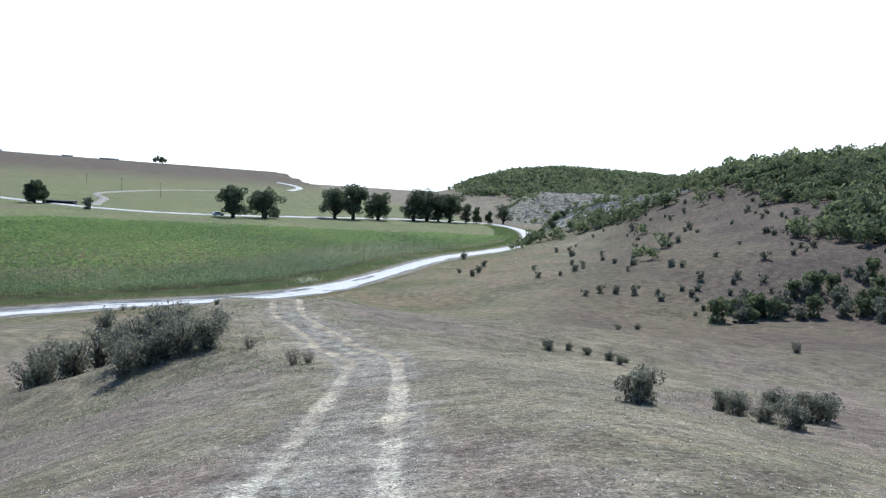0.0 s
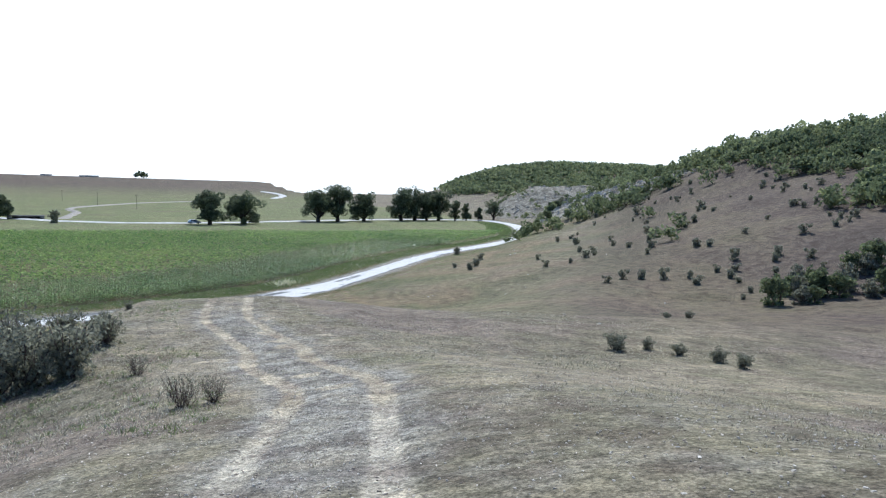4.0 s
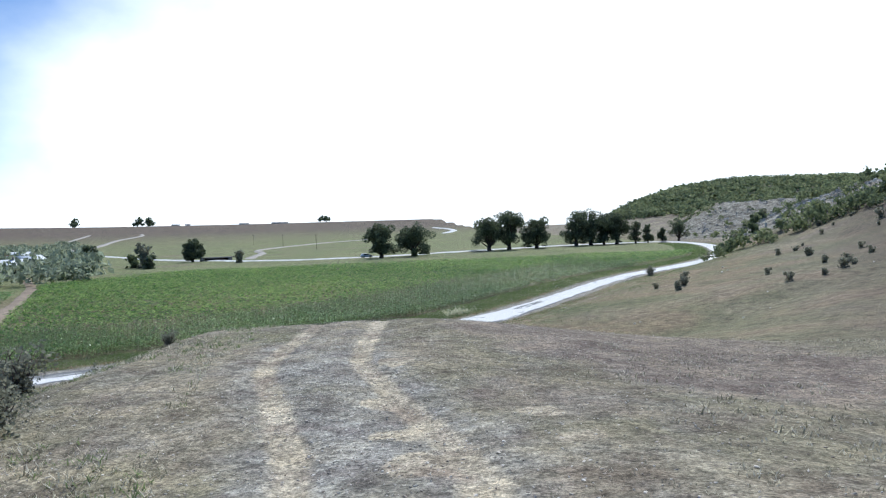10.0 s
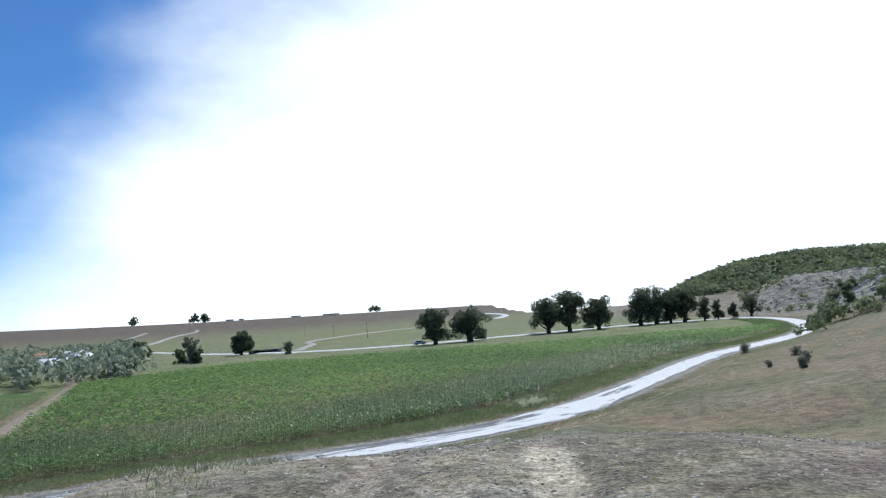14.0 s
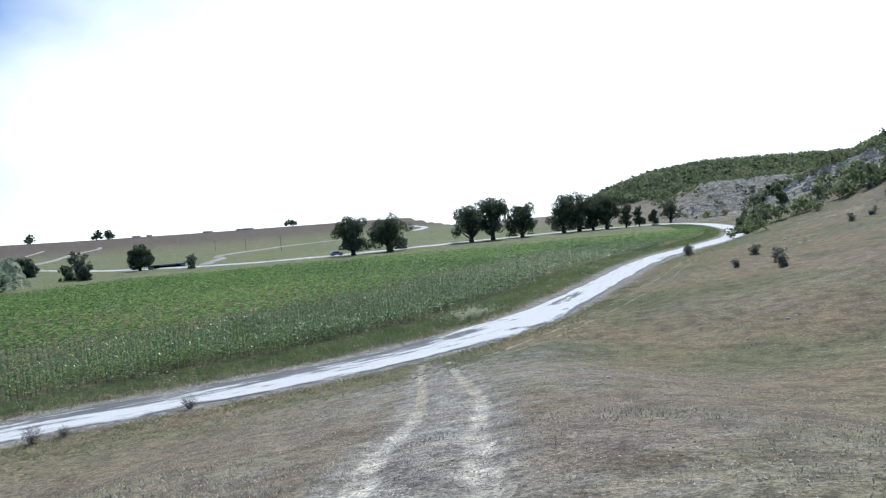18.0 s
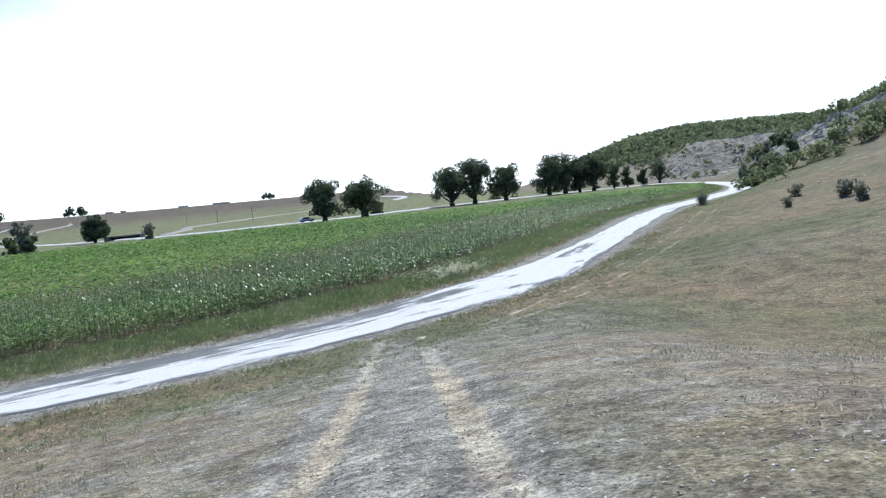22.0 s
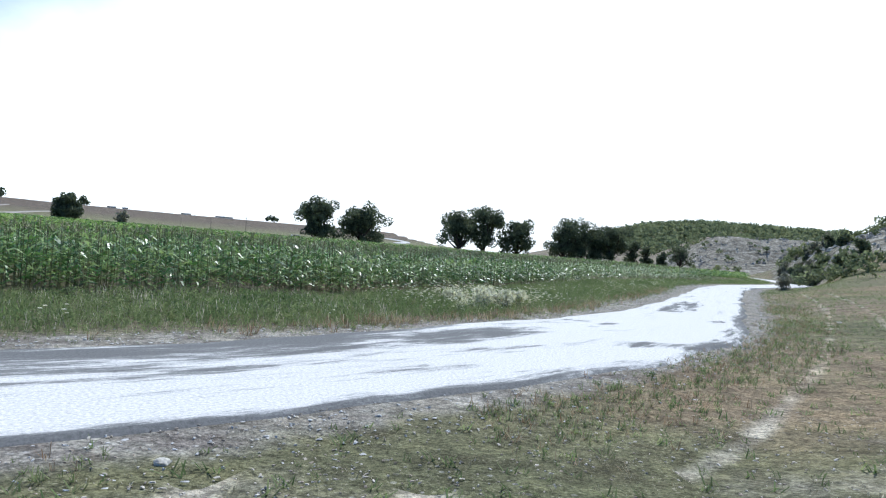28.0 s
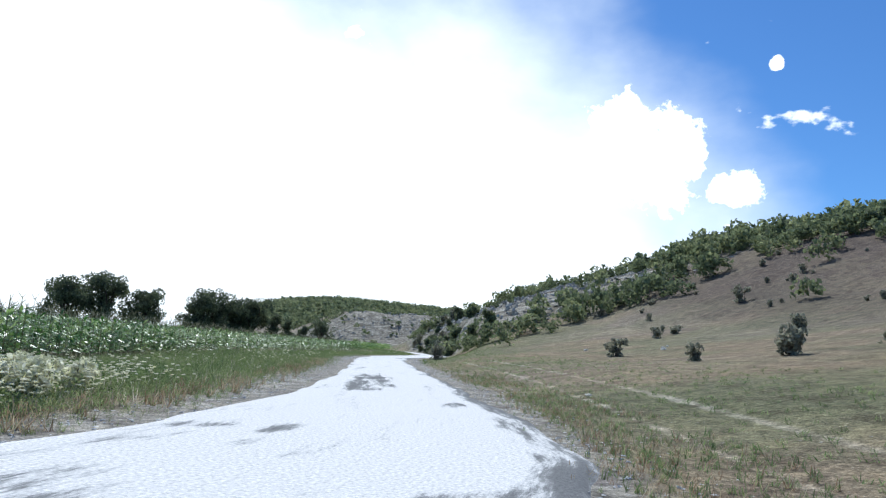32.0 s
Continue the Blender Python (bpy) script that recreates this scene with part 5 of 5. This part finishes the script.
def near_hill(rng, n):
    s, D = rng.uniform(-20, 330, n), rng.uniform(6, 150, n)
    x, y = -20 + s * AX + D * AY, 77 + s * AY - D * AX
    foot, top = hill_lines(s)
    u = (D - foot) / (top - foot)
    patch = fractal(x / 16, y / 16, 14)
    dens = step(0.58, 0.72, u + (patch - 0.5) * 0.35) * step(200, 130, s) * 0.95 + 0.03 * step(0.1, 0.3, u) * (patch > 0.5) + 0.20 * step(100, 140, s) * step(0.03, 0.15, u) * step(1.0, 0.8, u) * (patch > 0.52) + 0.4 * np.exp(-((s - 112 - 0.15 * D) / 11) ** 2) * step(5, 14, D) * (patch > 0.42)
    return x, y, np.clip(dens, 0, 1) * step(-15, 5, s)


def far_hill(rng, n):
    x, y = rng.uniform(-20, 640, n), rng.uniform(690, 1060, n)
    patch = fractal(x / 40, y / 40, 15)
    z = land(x, y)
    return x, y, np.clip(step(9, 15, z + (patch - 0.5) * 12) * step(0.34, 0.5, patch + 0.17 - 0.06 * step(140, 260, x)) * step(-10, 40, x), 0, 1)


wooded("hill_scrub", 9500, near_hill, 3.4, 401, "mottled green scrub oak wood on the hillside", 125, 0.105, M_SCRUB)
wooded("far_hill_scrub", 13500, far_hill, 5.4, 411, "dark green scrub covering the distant hill", 14, 0.3, M_SCRUB)


def slope_rocks(rng, n):
    s_, D = rng.uniform(100, 400, n), rng.uniform(5, 80, n)
    x, y = -20 + s_ * AX + D * AY, 77 + s_ * AY - D * AX
    foot, top = hill_lines(s_)
    u = (D - foot) / (top - foot)
    ok = (rng.random(n) < step(0.05, 0.2, u) * step(1.1, 0.95, u) * step(110, 155, s_) * step(400, 330, s_) * step(0.40, 0.55, fractal(x / 14, y / 14, 23)))
    bx, by = rng.uniform(32, 230, n // 2), rng.uniform(368, 470, n // 2)
    keep_ = rng.random(n // 2) < step(0.42, 0.56, fractal(bx / 11, by / 11, 25)) * 0.5
    return np.r_[x[ok], bx[keep_]], np.r_[y[ok], by[keep_]]


rng = np.random.default_rng(91)
rx, ry = slope_rocks(rng, 11000)
rpos = np.column_stack([rx, ry, land(rx, ry) + 0.1])
rsz = np.column_stack([0.35 + 1.5 * rng.random(len(rx)) ** 2, 0.35 + 1.2 * rng.random(len(rx)) ** 2, 0.3 + 1.3 * rng.random(len(rx)) ** 2])
stuff("cliff_rocks", [spread(*stone_shape(6 + k), rpos[k::3], rng.uniform(0, 6.28, len(rpos[k::3])), rsz[k::3]) for k in range(3)], M_STONE,
      "weathered grey limestone outcrops on the steep hillside", "rocks")


def crest(rng, n):
    s_ = rng.uniform(120, 330, n)
    D = hill_lines(s_)[1] - 4 + rng.normal(size=n) * 5
    return -20 + s_ * AX + D * AY, 77 + s_ * AY - D * AX, np.full(n, 0.6)


def bank_scrub(rng, n):
    x, y = rng.uniform(40, 260, n), rng.uniform(372, 520, n)
    return x, y, step(0.5, 0.62, fractal(x / 14, y / 14, 27) + 0.12 * step(440, 470, y) + 0.06 * step(90, 140, x))


wooded("scree_bushes", 900, bank_scrub, 2.6, 433, "scattered green bushes on the bare scree bank", 40, 0.2, M_SCRUB)
wooded("crest_trees", 60, crest, 4.2, 431, "small lone trees along the crest of the hill", 80, 0.15, M_SCRUB)


# ---------------------------------------------------------------- the far left: second field, village and farm
def low_crop(seed):
    r = np.random.default_rng(seed)
    chunks = []
    for k in range(8):
        v, f = blade(r.uniform(0.3, 0.5), 0.1, r.uniform(0.1, 0.25), 0.5, r.uniform(-0.5, 0.5), r.uniform(0.2, 0.4), r.uniform(0, 6.28), 1)
        chunks.append((v + np.array([r.uniform(-0.4, 0.4), r.uniform(-0.4, 0.4), 0]), f))
    return join(chunks)


rng = np.random.default_rng(93)
cx, cy = np.meshgrid(np.arange(-200, -46, 0.8), np.arange(10, 140, 0.8))
cx, cy = cx.ravel() + rng.uniform(-0.45, 0.45, cx.size), cy.ravel() + rng.uniform(-0.45, 0.45, cx.size)
cd, _ = to_line(cx, cy, ROAD_ROUGH)
ce, _ = to_line(cx, cy, FIELD_EDGE)
sel = (cd < -7) & (ce < -2) & (np.hypot(cx + 4, cy - 19) < 155 + 6 * fractal(cx / 20, cy / 20, 6))
cpos = np.column_stack([cx, cy, land(cx, cy) - 0.02])[sel]
M_CROP = mat("low_crop_leaf", [(0.10, 0.20, 0.055), (0.15, 0.275, 0.08), (0.21, 0.33, 0.11)], 0.03, 2.0, 0.6, 0, per_island=0.4, trans=0.3)
stuff("low_crop", [spread(*low_crop(k), cpos[k::3], rng.uniform(0, 6.28, len(cpos[k::3])), rng.uniform(0.8, 1.3, len(cpos[k::3]))) for k in range(3)], M_CROP, "low bright green crop in the second field", "crop")


def village_woods(rng, n):
    b, r = np.radians(rng.uniform(41.0, 72, n)), 165 + 700 * rng.random(n) ** 1.3
    x, y = -4 - np.sin(b) * r, 21 + np.cos(b) * r
    return x, y, np.where(cy_line(x, y), 0.95, 0.0)


def cy_line(x, y):
    return (np.hypot(x + 4, y - 19) > 162) & (y > 40) & (np.abs(to_line(x, y, FAR_ROAD)[0]) > 12)


# far garden trees; their pale leaf colour carries the valley haze
wooded("village_trees", 1500, village_woods, 5.2, 441, "grey-green garden trees of a village in the valley, haze painted into their leaves", 40, 0.17, M_HAZE_LEAF)

M_WALL = mat("lime_wash", [(0.62, 0.58, 0.50), (0.74, 0.70, 0.63)], 0.5, 6, 0.9, 0.1)
M_TILE = mat("clay_roof", [(0.28, 0.13, 0.09), (0.38, 0.19, 0.13)], 1, 8, 0.9, 0.3, per_object=0.4)
M_SHEET = mat("pale_sheet_roof", [(0.55, 0.56, 0.57), (0.70, 0.71, 0.72)], 1, 8, 0.5, 0.1)
M_DARK = mat("dark_opening", [(0.03, 0.03, 0.03), (0.06, 0.055, 0.05)], 1, 8, 0.8, 0)
M_CONC = mat("stained_concrete", [(0.16, 0.15, 0.14), (0.27, 0.26, 0.24)], 1, 10, 0.9, 0.3)
M_POLE = mat("grey_pole_wood", [(0.12, 0.10, 0.085), (0.2, 0.175, 0.15)], 1, 10, 0.9, 0.2)


def box(bm, x0, y0, z0, x1, y1, z1):
    v = [bm.verts.new((x, y, z)) for z in (z0, z1) for x, y in ((x0, y0), (x1, y0), (x1, y1), (x0, y1))]
    for f in ((0, 3, 2, 1), (4, 5, 6, 7), (0, 1, 5, 4), (1, 2, 6, 5), (2, 3, 7, 6), (3, 0, 4, 7)):
        bm.faces.new([v[k] for k in f])


def house(x, y, w, d, h, turn, roof_material, label, chimney=True, name="house", group="village houses"):
    base = new(name)
    base.matrix_world = pose(x, y, land_at(x, y) - 0.15, 0, 0, turn)
    bm = bmesh.new()
    box(bm, -w / 2, -d / 2, 0, w / 2, d / 2, h)
    for sx in (-1, 1):          # gables
        a = [bm.verts.new((sx * w / 2, yy, z)) for yy, z in ((-d / 2, h), (d / 2, h), (0, h + d * 0.3))]
        bm.faces.new(a if sx > 0 else a[::-1])
    walls = part("wall", bm, M_WALL, base)
    bm = bmesh.new()
    o = 0.4
    for sy in (-1, 1):
        top, low = h + d * 0.3 + 0.12, h - o * 0.6
        q = [(-w / 2 - o, 0, top), (w / 2 + o, 0, top), (w / 2 + o, sy * (d / 2 + o), low), (-w / 2 - o, sy * (d / 2 + o), low)]
        up = [bm.verts.new(p) for p in q]
        dn = [bm.verts.new((p[0], p[1], p[2] - 0.14)) for p in q]
        bm.faces.new(up)
        bm.faces.new(dn[::-1])
        for k in range(4):
            bm.faces.new((up[k], dn[k], dn[(k + 1) % 4], up[(k + 1) % 4]))
    roof = part("roof", bm, roof_material, base)
    if chimney:
        bm = bmesh.new()
        box(bm, w * 0.2, -0.3, h + d * 0.15, w * 0.2 + 0.6, 0.3, h + d * 0.3 + 0.9)
        part("chimney", bm, M_CONC, roof)
    for k in range(max(2, int(w // 3.5))):
        wx = -w / 2 + (k + 0.5) * w / max(2, int(w // 3.5))
        bm = bmesh.new()
        if k == 0:
            box(bm, wx - 0.5, -d / 2 - 0.04, 0.1, wx + 0.5, -d / 2 + 0.05, 2.1)
            part("door", bm, M_POLE, base)
        else:
            box(bm, wx - 0.55, -d / 2 - 0.04, 1.0, wx + 0.55, -d / 2 + 0.05, 2.2)
            part("window", bm, M_DARK, base)
    return tagged(base, label, "house", group)


rng = np.random.default_rng(97)
for n, (b, r) in enumerate(((44.8, 300), (46, 340), (48.5, 262), (50, 320), (47, 400), (52, 235), (45.2, 430), (54, 300), (49.5, 440), (46.5, 235))):
    x, y = -4 - math.sin(radians(b)) * r, 21 + math.cos(radians(b)) * r
    house(x, y, rng.uniform(8, 13), rng.uniform(6, 7.5), 3.1, rng.uniform(0, 180), M_SHEET if n % 3 == 0 else M_TILE,
          "small whitewashed house with a pale sheet roof among trees" if n % 3 == 0 else "small whitewashed house with a clay tile roof among trees")
for b, r, w in ((34.5, 2150, 22), (33.6, 2160, 14), (29.4, 2080, 26), (27.0, 2070, 20), (26.4, 2060, 30)):
    x, y = -5 - math.sin(radians(b)) * r, 23 + math.cos(radians(b)) * r
    house(x, y, w, 8, 2.2, 90 + b + 90, M_CONC, "long low farm shed on the skyline", False, "farm_shed", "farm sheds on the plateau")


def far_grove(rng, n):
    b, r = np.radians(rng.choice([36.3, 36.8, 37.2, 23.2, 41.5], n) + rng.normal(size=n) * 0.25), rng.uniform(2150, 2300, n)
    return -5 - np.sin(b) * r, 23 + np.cos(b) * r, np.ones(n)


wooded("plateau_trees", 16, far_grove, 19.0, 451, "small dark tree clumps on the far plateau", 60, 0.2, M_LEAF)

PLATEAU_TRACK = np.array([(-300, 372), (-352, 420), (-422, 488), (-498, 608), (-640, 815), (-735, 990), (-800, 1080)], float)
FORK_TRACK = np.array([(-422, 488), (-560, 640), (-700, 800), (-868, 1034)], float)
FAR_TRACK = np.array([(-188, 800), (-194, 851), (-212, 960), (-250, 1072), (-290, 1150)], float)
FIELD_TRACK = np.array([(-140, 262), (-170, 330), (-206, 395), (-222, 480), (-225, 560), (-205, 640)], float)
ribbon("plateau_track", smooth_line(PLATEAU_TRACK, 8), 7, 0.9, M_TRACK, 5, 1.2, 51, "pale dirt track climbing the far plateau", category="dirt track")
ribbon("fork_track", smooth_line(FORK_TRACK, 8), 6, 0.9, M_TRACK, 5, 1.2, 52, "pale dirt track forking over the far slope", category="dirt track")
ribbon("far_track", smooth_line(FAR_TRACK, 8), 9, 0.9, M_ROAD, 5, 1.2, 53, "white chalk track on the distant slope", category="dirt track")
ribbon("meadow_track", smooth_line(FIELD_TRACK, 5), 4, 0.5, M_TRACK, 5, 1.0, 54, "faint track across the far meadow", category="dirt track")


def power_pole(x, y):
    base = new("power_pole")
    base.matrix_world = pose(x, y, land_at(x, y) - 0.3, 0, 0, 35)
    bm = bmesh.new()
    limb(bm, (0, 0, 0), (0, 0, 9), 0.15, 0.1, 8)
    part("post", bm, M_POLE, base)
    bm = bmesh.new()
    box(bm, -0.9, -0.06, 8.3, 0.9, 0.06, 8.45)
    arm = part("crossarm", bm, M_POLE, base)
    for k in (-0.8, 0, 0.8):
        bm = bmesh.new()
        limb(bm, (k, 0, 8.45), (k, 0, 8.65), 0.05, 0.04, 6)
        part("insulator", bm, M_WALL, arm)
    return tagged(base, "grey wooden power pole in the far meadow", "power pole", "power poles")


for x, y in ((-228, 470), (-300, 560), (-165, 385)):
    power_pole(x, y)


def culvert(x, y, turn):
    """A low concrete bridge beside the lone tree, the dark beneath it a near-black block."""
    base = new("culvert")
    base.matrix_world = pose(x, y, land_at(x, y) - 0.1, 0, 0, turn)
    bm = bmesh.new()
    box(bm, -6, -1.5, 1.1, 6, 1.5, 1.5)
    part("deck", bm, M_CONC, base)
    for sx in (-1, 1):
        bm = bmesh.new()
        box(bm, sx * 5.2 - 0.7, -1.6, 0, sx * 5.2 + 0.7, 1.6, 1.1)
        part("abutment", bm, M_CONC, base)
    # near-black block under the deck: the shade there, put in as colour
    bm = bmesh.new()
    box(bm, -4.4, 0.8, 0, 4.4, 1.3, 1.08)
    part("underside_shade", bm, M_DARK, base)
    return tagged(base, "low stained concrete culvert beside the lone tree", "culvert")


culvert(-150, 256, 28)


def parked_car(x, y, turn):
    """A small pale hatchback parked in the shade of the trees."""
    base = new("car")
    base.matrix_world = pose(x, y, land_at(x, y) + 0.3, 0, 0, turn)
    paint = mat("pale_car_paint", [(0.55, 0.57, 0.60), (0.6, 0.62, 0.65)], 1, 3, 0.3, 0, fine_amount=0.02)
    glass = mat("tinted_car_glass", [(0.02, 0.022, 0.025), (0.03, 0.03, 0.035)], 1, 3, 0.1, 0, fine_amount=0.02)
    bm = bmesh.new()
    prof = ((-2.0, 0.25), (-2.0, 0.75), (-1.85, 0.92), (-1.45, 1.42), (0.35, 1.45), (1.05, 0.95), (1.95, 0.8), (2.05, 0.45), (2.0, 0.25))
    sides = [[bm.verts.new((px, sy * (0.82 if pz < 1.1 else 0.66), pz)) for px, pz in prof] for sy in (-1, 1)]
    bm.faces.new(sides[0])
    bm.faces.new(sides[1][::-1])
    for k in range(len(prof)):
        n = (k + 1) % len(prof)
        bm.faces.new((sides[0][n], sides[0][k], sides[1][k], sides[1][n]))
    body = part("body", bm, paint, base)
    for sy in (-1, 1):
        bm = bmesh.new()
        box(bm, -1.35, sy * 0.80 - 0.03, 0.98, 0.45, sy * 0.80 + 0.03, 1.34)
        part("side_window", bm, glass, body)
        for wx in (-1.25, 1.3):
            bm = bmesh.new()
            limb(bm, (wx, sy * 0.62, 0.3), (wx, sy * 0.86, 0.3), 0.31, 0.31, 16, segments=1)
            wheel = part("wheel", bm, M_DARK, base)
            bm = bmesh.new()
            limb(bm, (wx, sy * 0.86, 0.3), (wx, sy * 0.875, 0.3), 0.19, 0.17, 12, segments=1)
            part("rim", bm, M_SHEET, wheel)
    return tagged(base, "small pale grey car parked under roadside trees", "car")


parked_car(-84, 243.5, 40)

# a flowering weed on the verge
plant_all([bush(1, 361, name="flowering_weed", leaves=1500, leaf=0.05, squat=0.75, material=mat("cream_blossom", [(0.66, 0.65, 0.42), (0.93, 0.91, 0.74)], 2, 8, 0.8, 0, per_island=0.6, trans=0.5))],
          [(-19.6, 93.2, 0.95), (-19.0, 94.6, 0.9), (-18.8, 96.0, 0.95), (-20.4, 94.2, 0.9), (-20.0, 92.4, 0.75), (-19.5, 95.4, 1.0), (-19.9, 97.0, 0.85)], "pale cream flowering weed on the grassy verge", "weed", "flowering weeds")
